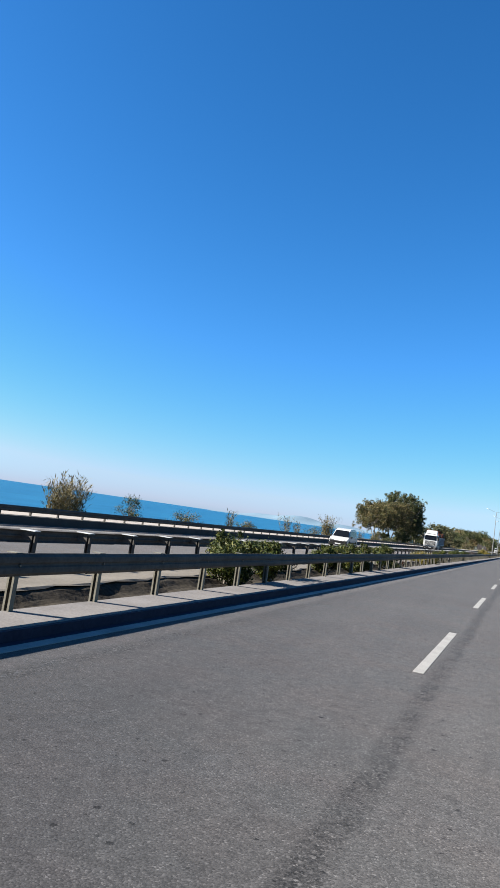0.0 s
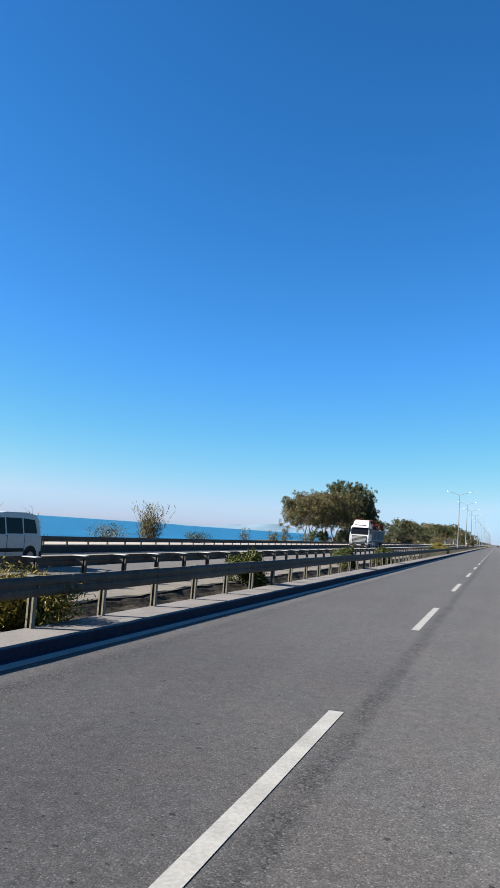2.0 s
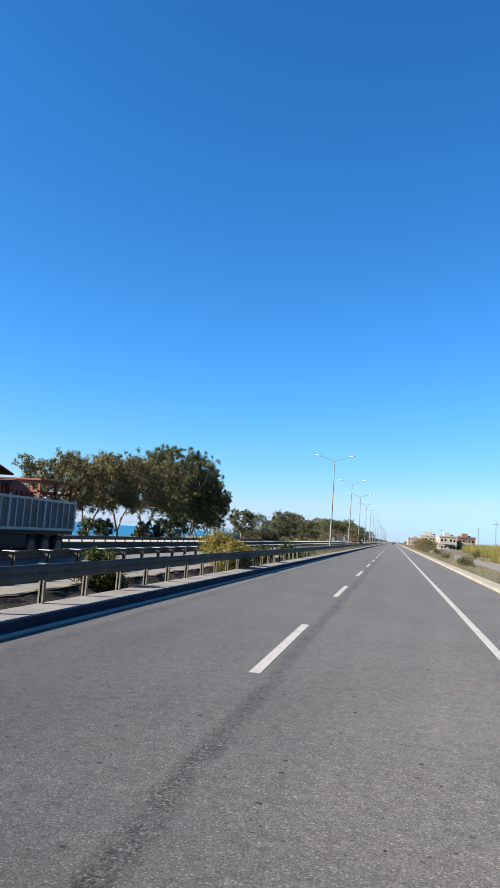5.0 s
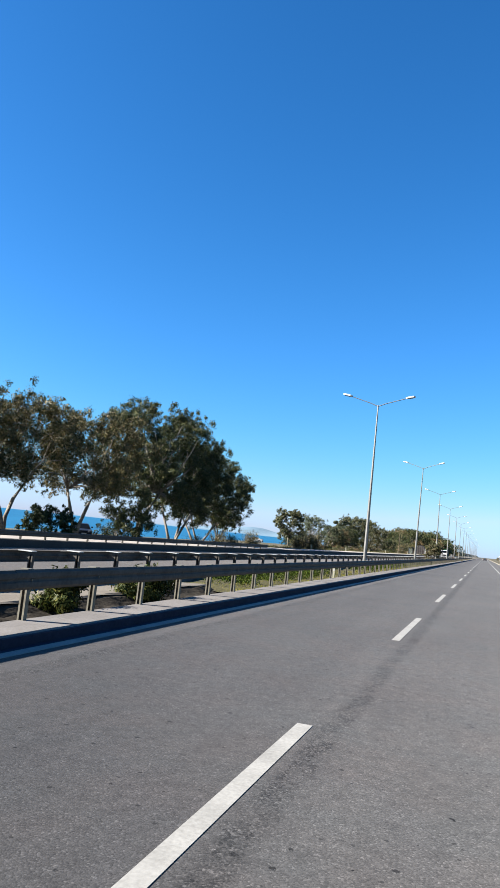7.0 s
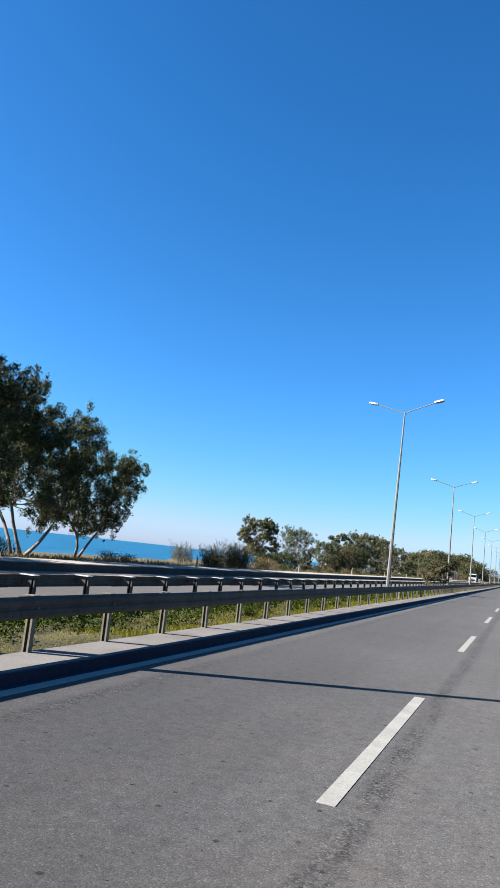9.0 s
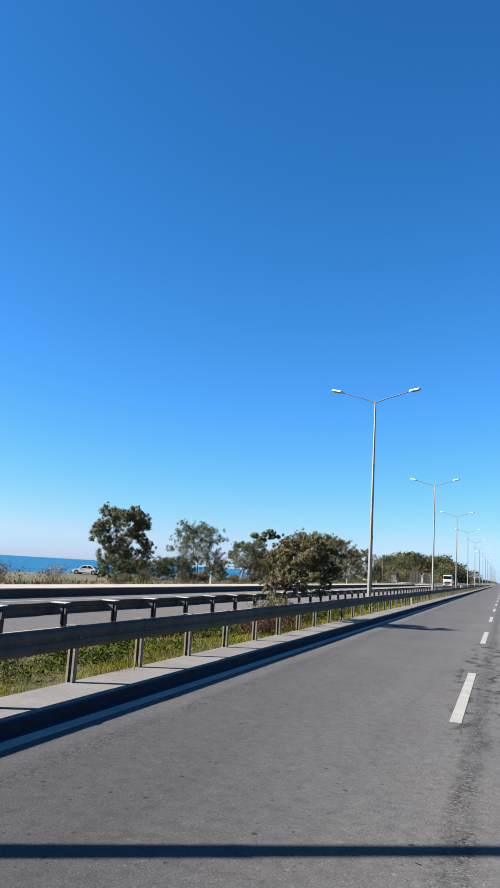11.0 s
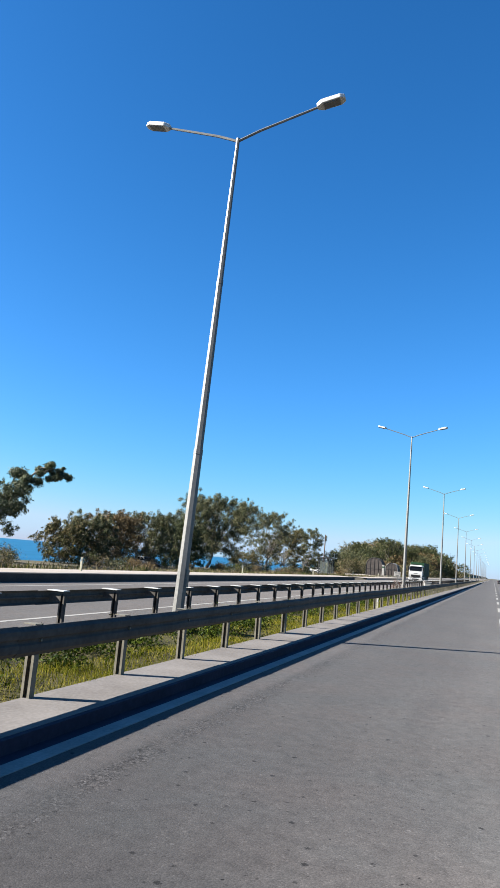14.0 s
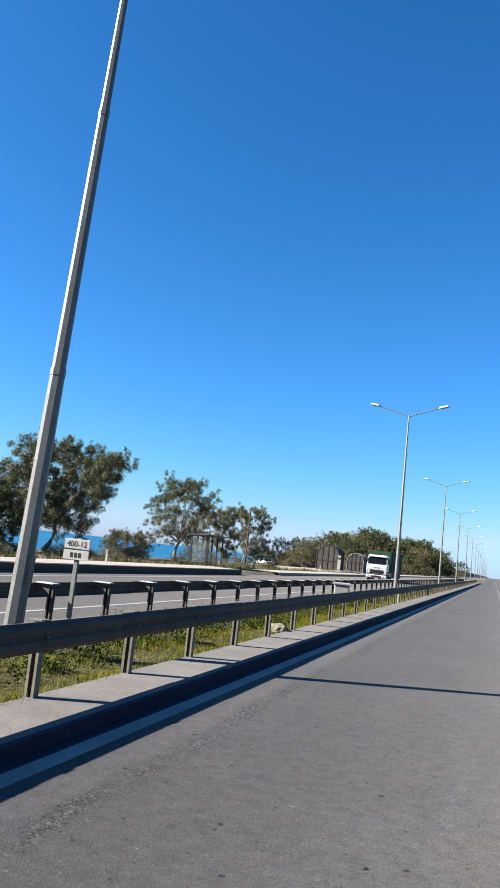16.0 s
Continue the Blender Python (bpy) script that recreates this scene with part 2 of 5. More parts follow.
M_GOLD = leaf_material("golden_grass", [(0.2, (0.055, 0.056, 0.014)), (0.5, (0.115, 0.102, 0.028)), (0.8, (0.18, 0.14, 0.052))])
M_STEEL = surface("weathered_galvanised_steel", (0.04, 0.0357, 0.0314), (0.0714, 0.065, 0.0586), 14.0, 1.5, 0.75, 0.0, relief=0.08, spec=0.12, random_tint=0.3)
# walk tone brightened, sunlight put into the base colour
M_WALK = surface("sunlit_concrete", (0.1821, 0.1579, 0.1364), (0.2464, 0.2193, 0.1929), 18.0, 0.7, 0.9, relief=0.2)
M_SAND = surface("sandy_concrete", (0.12, 0.104, 0.08), (0.185, 0.165, 0.13), 9.0, 0.8, 0.95, relief=0.4, depth=0.01)
M_POST = surface("galvanised_post", (0.075, 0.0671, 0.0507), (0.1286, 0.1179, 0.0914), 20.0, 3.0, 0.6, 0.1, relief=0.1, random_tint=0.2)
M_ZINC = surface("zinc_cap", (0.2857, 0.2857, 0.2857), (0.4429, 0.4429, 0.4286), 20.0, 3.0, 0.5, 0.3, relief=0.1)
M_POLE = surface("galvanised_pole", (0.0864, 0.0857, 0.0821), (0.1321, 0.1314, 0.1271), 18.0, 1.2, 0.5, 0.25, relief=0.05)
M_HEAD = plain("lamp_housing", (0.4371, 0.4371, 0.425), 0.4)
M_LENS = plain("lamp_glass", (0.1129, 0.1157, 0.1157), 0.15)
M_BARK = surface("pale_bark", (0.0643, 0.0507, 0.04), (0.2036, 0.1821, 0.155), 6.0, 1.0, 0.9, relief=0.5, depth=0.02)
M_TWIG = surface("dark_bark", (0.022, 0.017, 0.013), (0.06, 0.048, 0.037), 8.0, 1.5, 0.95, relief=0.5, depth=0.01)
M_EUCA = leaf_material("gum_leaves", [(0.2, (0.013, 0.019, 0.007)), (0.4, (0.034, 0.039, 0.013)), (0.6, (0.085, 0.072, 0.029)), (0.82, (0.17, 0.12, 0.058))], 0.1, 0.1)
M_GUM = leaf_material("olive_gum_leaves", [(0.2, (0.012, 0.019, 0.008)), (0.45, (0.036, 0.044, 0.018)), (0.66, (0.1, 0.095, 0.046)), (0.85, (0.21, 0.18, 0.105))], 0.12, 0.1)
M_GREY = leaf_material("grey_green_leaves", [(0.2, (0.024, 0.032, 0.015)), (0.5, (0.062, 0.074, 0.038)), (0.8, (0.13, 0.13, 0.082))], 0.12, 0.1)
M_PINE = leaf_material("dark_leaves", [(0.2, (0.01, 0.018, 0.008)), (0.5, (0.028, 0.038, 0.014)), (0.8, (0.0993, 0.0914, 0.0357))], 0.1, 0.1)
M_ROSE = leaf_material("olive_pink_leaves", [(0.2, (0.022, 0.028, 0.01)), (0.42, (0.066, 0.07, 0.025)), (0.62, (0.125, 0.098, 0.055)), (0.84, (0.21, 0.165, 0.12))], 0.2)
M_BRUSH = leaf_material("brownish_leaves", [(0.2, (0.0379, 0.0314, 0.0157)), (0.5, (0.0943, 0.0657, 0.0314)), (0.8, (0.1571, 0.1064, 0.0507))])
M_OLEA = leaf_material("oleander_leaves", [(0.2, (0.01, 0.017, 0.005)), (0.5, (0.028, 0.038, 0.008)), (0.8, (0.08, 0.074, 0.017))])
M_LIME = leaf_material("golden_green_leaves", [(0.2, (0.038, 0.037, 0.008)), (0.5, (0.1, 0.086, 0.016)), (0.8, (0.19, 0.132, 0.032))])
M_DRY = leaf_material("dry_stalks", [(0.2, (0.0707, 0.0493, 0.025)), (0.5, (0.12, 0.0921, 0.0493)), (0.8, (0.17, 0.1379, 0.0814))])
M_RUSTY = leaf_material("dead_reddish_leaves", [(0.2, (0.014, 0.007, 0.005)), (0.5, (0.048, 0.022, 0.014)), (0.8, (0.11, 0.058, 0.036))], 0.1, 0.03)
M_REED = leaf_material("reed_leaves", [(0.2, (0.0507, 0.0464, 0.0193)), (0.5, (0.1043, 0.0886, 0.0421)), (0.8, (0.17, 0.1429, 0.0886))])
M_GRASS = leaf_material("grass_blades", [(0.2, (0.014, 0.02, 0.002)), (0.4, (0.075, 0.085, 0.004)), (0.62, (0.145, 0.128, 0.014)), (0.9, (0.23, 0.185, 0.05))], 0.25, 0.03)
M_ROCK = surface("rock", (0.08, 0.0643, 0.045), (0.1607, 0.1386, 0.1064), 8.0, 2.0, 0.95, relief=0.6, depth=0.02)
M_WHITE = plain("white_paint", (0.3143, 0.3143, 0.3143), 0.3)
M_GREYP = plain("grey_paint", (0.1029, 0.1064, 0.1129), 0.5)
M_BLACK = plain("black_plastic", (0.007, 0.007, 0.008), 0.6, spec=0.15)
M_TYRE = plain("tyre_rubber", (0.009, 0.009, 0.0095), 0.85, spec=0.2)
M_RIM = plain("wheel_rim", (0.18, 0.18, 0.184), 0.35, 0.6)
M_RUST = surface("red_oxide_steel", (0.08, 0.0157, 0.0079), (0.135, 0.0321, 0.0157), 10.0, 1.0, 0.7, relief=0.2)
M_BOARD = surface("weathered_boards", (0.045, 0.048, 0.053), (0.1, 0.104, 0.11), 10.0, 1.2, 0.8, relief=0.2)
M_BOARD2 = surface("pale_board_frames", (0.23, 0.235, 0.24), (0.33, 0.33, 0.33), 12.0, 1.5, 0.7, relief=0.1)
M_GREEN = plain("green_tarpaulin", (0.012, 0.036, 0.018), 0.8, spec=0.1)
M_STUB = surface("cream_plastic", (0.1764, 0.1671, 0.1157), (0.2414, 0.2314, 0.1764), 12.0, 2.0, 0.6, relief=0.05)
M_CREAM = surface("cream_render", (0.1607, 0.135, 0.1093), (0.2186, 0.1929, 0.1607), 5.0, 0.4, 0.9, relief=0.1)
M_PINK = surface("brick_infill", (0.1157, 0.0543, 0.0357), (0.1607, 0.0864, 0.0579), 8.0, 0.5, 0.9, relief=0.2)
M_BRUNE = surface("weathered_brown_pole", (0.05, 0.034, 0.024), (0.1, 0.072, 0.052), 8.0, 1.5, 0.9, relief=0.3)
M_NET = surface("dark_mesh_cladding", (0.018, 0.015, 0.014), (0.055, 0.047, 0.044), 6.0, 1.0, 0.9, relief=0.3)


def glass_material(name, tint):
    m, n, l, b = material(name)
    b.inputs["Base Color"].default_value = (*tint, 1)
    b.inputs["Roughness"].default_value, b.inputs["Specular IOR Level"].default_value = 0.08, 0.1
    return m


def clear_glass(name):
    m, n, l, b = material(name)
    b.inputs["Base Color"].default_value = (0.2, 0.24, 0.23, 1)
    b.inputs["Roughness"].default_value, b.inputs["Alpha"].default_value = 0.05, 0.1
    return m


M_CLEAR = clear_glass("shelter_glass")
M_GLASS = glass_material("dark_car_glass", (0.004, 0.005, 0.007))


def sea_material():
    m, n, l, b = material("sea_water")
    swell = noise_tex(n, l, 0.08, 5.0, (1.0, 0.35, 1.0))
    col = ramp(n, l, swell, [(0.35, (0.003, 0.054, 0.118)), (0.65, (0.009, 0.086, 0.165))])
    l.new(col, b.inputs["Base Color"])
    b.inputs["Roughness"].default_value, b.inputs["Specular IOR Level"].default_value = 0.45, 0.18
    bump(n, l, b, noise_tex(n, l, 0.9, 5.0, (1.0, 0.5, 1.0)), 0.6, 0.3)
    return m


M_SEA = sea_material()


# ---- builders ----
def mesh_from(name, verts, faces, mat):
    """A mesh from arrays of vertices and of faces that all have one number of corners."""
    me = bpy.data.meshes.new(name)
    verts, faces = np.asarray(verts, np.float32), np.asarray(faces, np.int32)
    me.vertices.add(len(verts))
    me.vertices.foreach_set("co", verts.ravel())
    k = faces.shape[1]
    me.loops.add(faces.size)
    me.loops.foreach_set("vertex_index", faces.ravel())
    me.polygons.add(len(faces))
    me.polygons.foreach_set("loop_start", np.arange(0, faces.size, k, dtype=np.int32))
    me.update(calc_edges=True)
    me.shade_flat()
    me.materials.append(mat)
    return me


def bm_mesh(name, bm, mat, smooth=False):
    me = bpy.data.meshes.new(name)
    bmesh.ops.recalc_face_normals(bm, faces=bm.faces)
    bm.to_mesh(me)
    bm.free()
    me.materials.append(mat)
    if smooth:
        me.polygons.foreach_set("use_smooth", [True] * len(me.polygons))
    return me


def part(name, shape, mat, parent, label="", at=None, smooth=False):
    """One mesh object under a thing or part. shape: a bmesh, or mesh data to share."""
    ob = new(name, bm_mesh(name, shape, mat, smooth) if isinstance(shape, bmesh.types.BMesh) else shape)
    ob.parent = parent
    if at is not None:
        ob.matrix_basis = at
    return tagged(ob, label)


def thing(name, m, label, category, group="", kind=""):
    ob = new(name)
    ob.empty_display_size = 0.3
    ob.matrix_basis = m
    return tagged(ob, label, category, group, kind)


def box(bm, x0, x1, y0, y1, z0, z1, bevel=0.0):
    """Adds a box to bm, with bevelled edges on request."""
    made = bmesh.ops.create_cube(bm, size=1.0)["verts"]
    bmesh.ops.scale(bm, vec=(x1 - x0, y1 - y0, z1 - z0), verts=made)
    bmesh.ops.translate(bm, vec=((x0 + x1) / 2, (y0 + y1) / 2, (z0 + z1) / 2), verts=made)
    if bevel:
        edges = list({e for v in made for e in v.link_edges})
        bmesh.ops.bevel(bm, geom=edges, offset=bevel, segments=2, affect="EDGES", profile=0.5)
    return bm


def boxed(*args, **kw):
    return box(bmesh.new(), *args, **kw)


def prism(profile, axis, a, b, bevel=0.0, bm=None):
    """A closed profile swept along an axis from a to b. Profile points are the two other coordinates, in xyz order."""
    bm = bm or bmesh.new()
    rows = []
    for s in (a, b):
        row = []
        for u, v in profile:
            co = {"x": (s, u, v), "y": (u, s, v), "z": (u, v, s)}[axis]
            row.append(bm.verts.new(co))
        rows.append(row)
    n = len(profile)
    faces = [bm.faces.new(rows[0]), bm.faces.new(rows[1][::-1])]
    for i in range(n):
        faces.append(bm.faces.new((rows[0][i], rows[1][i], rows[1][(i + 1) % n], rows[0][(i + 1) % n])))
    if bevel:
        edges = list({e for f in faces for e in f.edges})
        bmesh.ops.bevel(bm, geom=edges, offset=bevel, segments=2, affect="EDGES", profile=0.5)
    return bm


def tube(bm, points, radii, sides=8):
    """A tapered tube along points."""
    rings = []
    pts = [Vector(p) for p in points]
    for i, p in enumerate(pts):
        way = (pts[min(i + 1, len(pts) - 1)] - pts[max(i - 1, 0)]).normalized()
        side = way.cross(Vector((0, 0, 1)) if abs(way.z) < 0.9 else Vector((1, 0, 0))).normalized()
        up = side.cross(way)
        rings.append([bm.verts.new(p + radii[i] * (math.cos(a) * side + math.sin(a) * up)) for a in (2 * math.pi * k / sides for k in range(sides))])
    for r0, r1 in zip(rings, rings[1:]):
        for k in range(sides):
            bm.faces.new((r0[k], r0[(k + 1) % sides], r1[(k + 1) % sides], r1[k]))
    bm.faces.new(rings[0][::-1])
    bm.faces.new(rings[-1])
    return bm


def disc(bm, x0, x1, y, z, r, sides=20):
    """A short cylinder along x."""
    return prism([(y + r * math.cos(2 * math.pi * k / sides), z + r * math.sin(2 * math.pi * k / sides)) for k in range(sides)], "x", x0, x1, bm=bm)


def leaf_mesh(name, clumps, count, size, mat, seed, droop=0.3, slim=0.45):
    """Many small leaves filling a set of clumps: (centre, radii)."""
    rng = np.random.default_rng(seed)
    centres = np.array([c for c, _ in clumps], float)
    radii = np.array([r for _, r in clumps], float)
    weight = np.prod(radii, 1) ** 0.67
    which = rng.choice(len(clumps), count, p=weight / weight.sum())
    d = rng.normal(size=(count, 3))
    d /= np.linalg.norm(d, axis=1)[:, None]
    far = rng.uniform(0.2, 1.0, count) ** 0.5 * (1 + 0.2 * rng.normal(size=count))
    pos = centres[which] + d * radii[which] * far[:, None]
    out = d + 0.42 * rng.normal(size=(count, 3))
    a = rng.normal(size=(count, 3))
    a[:, 2] -= droop * 2
    a -= out * (np.sum(a * out, 1) / np.sum(out * out, 1))[:, None]
    a /= np.linalg.norm(a, axis=1)[:, None] + 1e-9
    b = np.cross(a, out)
    b /= np.linalg.norm(b, axis=1)[:, None] + 1e-9
    s = size * rng.uniform(0.55, 1.35, count)[:, None]
    verts = np.stack([pos - a * s * 0.5 + b * s * slim * 0.5, pos + a * s * 0.5, pos - a * s * 0.5 - b * s * slim * 0.5], 1).reshape(-1, 3)
    return mesh_from(name, verts, np.arange(3 * count).reshape(-1, 3), mat)


# ---- ground, water, roads ----
SEA_Z = -4.2


def smooth(a, b, v):
    s = np.clip((v - a) / (b - a), 0, 1)
    return s * s * (3 - 2 * s)


def land_height(x, y):
    """The lie of the land: the road bench, a coast that is near at first and wider further on, a hill of trees ahead."""
    edge = -(23.0 + 27.0 * smooth(140, 205, y) + 24.0 * smooth(560, 760, y) + 14.0 * smooth(322, 345, y) * smooth(388, 364, y))
    bench = 0.3 * smooth(-18.9, -19.2, x) - 0.45 * smooth(-23.0, -28.0, x) - 0.35 * smooth(-30.0, -50.0, x)
    hill = 8.0 * smooth(-28, -43, x) * smooth(-78, -58, x) * smooth(600, 760, y)
    drop = -(5.6 + 0.3) * smooth(0, 1, (edge - x) / 13.0)
    right = 0.02 * np.clip(x - 7.0, 0, None) * 0.3
    bumps = 0.06 * np.sin(x * 0.7 + y * 0.13) * np.sin(y * 0.21 - x * 0.2)
    away = smooth(-21.5, -25.0, x) + smooth(7.5, 10.0, x)
    return -0.09 + bench + hill + drop + right + bumps * away


def grid_mesh(name, xs, ys, height, mat):
    gx, gy = np.meshgrid(xs, ys)
    verts = np.stack([gx, gy, height(gx, gy)], -1).reshape(-1, 3)
    w = len(xs)
    i = (np.arange(len(ys) - 1)[:, None] * w + np.arange(w - 1)[None]).ravel()
    me = mesh_from(name, verts, np.stack([i, i + 1, i + w + 1, i + w], 1), mat)
    me.polygons.foreach_set("use_smooth", [True] * len(me.polygons))
    return me


land_x = np.concatenate([[-300, -120], np.arange(-84, -26, 2.0), np.arange(-26, -17.9, 0.5), [-17, -13, -9, -6, -3, 0, 3, 5, 6.5, 8, 10, 14, 20, 30, 45, 70, 110, 200, 500, 1500, 4000]])
land_y = np.concatenate([[-400, -150, -60], np.arange(-30, 700, 5.0), np.arange(700, 1500, 50), [1700, 2200, 3000, 4500]])
tagged(new("ground", grid_mesh("ground", land_x, land_y, land_height, M_LAND)), "dry sandy ground falling to the shore", "ground", kind="structure")
sea_x = np.concatenate([[-4900, -2500, -1200], np.arange(-600, -40, 20.0), [-36]])
sea_y = np.concatenate([[-3500, -1500, -600], np.arange(-300, 900, 40.0), [1300, 2500, 4900]])
tagged(new("water", grid_mesh("water", sea_x, sea_y, lambda x, y: 0 * x + SEA_Z, M_SEA)), "calm bright blue sea reaching to the horizon", "water", kind="structure")


def strip(name, x0, x1, y0, y1, z, mat, label, step=10.0, kind="structure", category="road", thick=0.12):
    """A long flat slab with a level top at z."""
    ys = np.arange(y0, y1 + step, step)
    verts, faces = [], []
    for y in ys:
        verts += [(x0, y, z - thick), (x0, y, z), (x1, y, z), (x1, y, z - thick)]
    for i in range(len(ys) - 1):
        a, b = 4 * i, 4 * i + 4
        faces += [(a, b, b + 1, a + 1), (a + 1, b + 1, b + 2, a + 2), (a + 2, b + 2, b + 3, a + 3)]
    return tagged(new(name, mesh_from(name, verts, faces, mat)), label, category, kind=kind)


Y0, Y1 = -40.0, 1500.0
road = strip("road", -4.1, 5.86, Y0, Y1, 0.0, M_ROAD, "worn grey asphalt carriageway with pale aggregate")
road_far = strip("road", -18.82, -8.6, Y0, Y1, 0.0, M_ROAD2, "worn grey asphalt of the opposite carriageway")

# lane dashes: five metre strokes, a little over twelve metres apart
DASH_INDEX = [-4, 0, 10, 12, 17, 18, 40, 100]
DASH_Y = [-40.87, 10.33, 138.33, 165.04, 229.04, 242.53, 524.1, 1292.0]
dash_me = bm_mesh("lane_dash", box(bmesh.new(), -0.075, 0.075, 0, 5.37, 0.0, 0.004), M_LINE)
for i in range(-3, 80):
    part("lane_dash", dash_me, M_LINE, road, at=pose(0, float(np.interp(i, DASH_INDEX, DASH_Y)), 0.001))
for i in range(-3, 60):
    part("lane_dash", dash_me, M_LINE, road_far, at=pose(-13.75, 6.0 + 12.8 * i, 0.001))


def edge_line(x, w, y0, y1, parent):
    part("edge_line", boxed(x - w / 2, x + w / 2, y0, y1, 0.0, 0.005), M_LINE, parent)


edge_line(-3.87, 0.18, Y0, 1000, road)
edge_line(3.44, 0.15, Y0, 1000, road)
edge_line(-10.2, 0.15, Y0, 1000, road_far)
edge_line(-17.3, 0.15, Y0, 1000, road_far)

strip("kerb", -4.98, -4.16, Y0, Y1, 0.13, M_KERB, "pale concrete kerb strip under the guard rail", category="kerb", thick=0.2)
# dark edge strip stands in for rail shade on the kerb
strip("kerbstone", -4.16, -4.1, Y0, Y1, 0.127, M_RAIL_SHADE, "kerbstone along the lane, coloured dark for the rail's shade", category="kerb", thick=0.2)
strip("kerb", -8.6, -7.55, Y0, Y1, 0.1, M_KERB, "pale concrete kerb strip under the far guard rail", category="kerb", thick=0.2)
strip("kerb", 5.86, 6.5, Y0, Y1, 0.14, M_SAND, "pale concrete kerb at the verge", category="kerb", thick=0.25)
strip("parapet", -19.05, -18.82, Y0, 430, 0.36, M_WALL, "low concrete wall along the opposite road, coloured dark as if shaded", category="wall", thick=0.5)
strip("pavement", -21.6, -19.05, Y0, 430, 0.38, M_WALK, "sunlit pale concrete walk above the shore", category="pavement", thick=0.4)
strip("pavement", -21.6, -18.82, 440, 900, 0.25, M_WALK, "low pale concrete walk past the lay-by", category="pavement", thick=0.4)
MEDIAN_TURN = 183.0


def bed_edge(y):
    """Where the ragged edge of the median paving runs."""
    return -6.12 + 0.09 * np.sin(y * 0.83 + 1.4 * np.sin(y * 0.31)) + 0.05 * np.sin(y * 2.9) + 0.03 * np.sin(y * 7.1)


def paved_median(y0, y1):
    """Sloping paving that ends in a ragged broken edge over the planting bed."""
    ys = np.arange(y0, y1 + 0.4, 0.4)
    verts, faces = [], []
    for y in ys:
        e = float(bed_edge(y))
        verts += [(-7.55, y, 0.09), (-6.9, y, 0.12 + 0.01 * math.sin(y * 1.3)), (e - 0.06, y, 0.16), (e, y, 0.135 + 0.015 * math.sin(y * 3.7))]
    for i in range(len(ys) - 1):
        faces += [(4 * i + k, 4 * i + 4 + k, 4 * i + 5 + k, 4 * i + 1 + k) for k in range(3)]
    return tagged(new("median", mesh_from("median", verts, faces, M_PAVE)), "tan concrete paving of the median with a broken edge", "median", kind="structure")


def soil_bed(y0, y1):
    """Loose dark soil that slopes down from the broken paving to the kerb."""
    ys = np.arange(y0, y1 + 0.3, 0.3)
    u = np.linspace(0, 1, 9)
    gu, gy = np.meshgrid(u, ys)
    e = bed_edge(gy) - 0.05
    gx = e + gu * (-4.97 - e)
    lumps = 0.03 * np.sin(gy * 1.9 + 2 * np.sin(gx * 3.1)) * np.sin(gx * 4.3 + gy * 0.7) + 0.015 * np.sin(gy * 6.1 + gx * 5)
    gz = 0.12 - 0.17 * smooth(0.0, 0.4, gu) + lumps * np.clip(gu * 5, 0, 1)
    i = (np.arange(len(ys) - 1)[:, None] * 9 + np.arange(8)[None]).ravel()
    me = mesh_from("planting_bed", np.stack([gx, gy, gz], -1).reshape(-1, 3), np.stack([i, i + 1, i + 10, i + 9], 1), M_SOIL)
    return tagged(new("planting_bed", me), "dark lumpy soil bed along the median", "planting bed", kind="structure")


paved_median(Y0, MEDIAN_TURN)
soil_bed(Y0, MEDIAN_TURN)


def turf_height(x, y):
    return 0.04 + 0.05 * np.sin(y * 0.9 + 2 * np.sin(x * 1.7)) * np.sin(x * 1.3 + y * 0.31) + 0.03 * np.sin(y * 2.3)


tagged(new("lawn", grid_mesh("lawn", np.linspace(-7.55, -4.98, 9), np.arange(MEDIAN_TURN, 760, 0.6), turf_height, M_TURF)), "rough green turf of the median", "lawn", kind="structure")
tagged(new("verge", grid_mesh("verge", np.array([6.5, 6.9, 7.6, 8.6, 9.4]), np.arange(-40, 900, 2.0), lambda x, y: turf_height(x, y) + 0.05, M_LAND)), "rough yellow-green roadside verge", "verge", kind="structure")
strip("track", 9.4, 13.6, 60, 420, 0.06, M_DUST, "pale dusty side track beside the verge", category="track", thick=0.3)
# added strip that paints the rail's shade between kerb and edge line
strip("gutter", -4.1, -3.965, Y0, 1000, 0.003, M_RAIL_SHADE, "strip along the kerb, coloured dark for the rail's shade", category="gutter", thick=0.02)


def ridge_height(x, y):
    """A low, far headland across the bay."""
    along = smooth(-1500, -1000, x) * smooth(60, -250, x)
    return -6 + along * (24 + 7 * np.sin(x * 0.011) + 5 * np.sin(x * 0.031)) * smooth(2900, 3150, y)


# distance haze is mixed into the headland's base colour
M_FAR = surface("haze_tinted_woods", (0.0914, 0.1393, 0.1821), (0.1129, 0.1657, 0.2086), 0.02, 0.004, 1.0, relief=0.0, spec=0.0)
tagged(new("backdrop", grid_mesh("headland", np.arange(-1500, 80, 25.0), np.arange(2880, 3300, 60.0), ridge_height, M_FAR)), "low headland across the bay, tinted blue-green for haze", "headland", kind="structure")


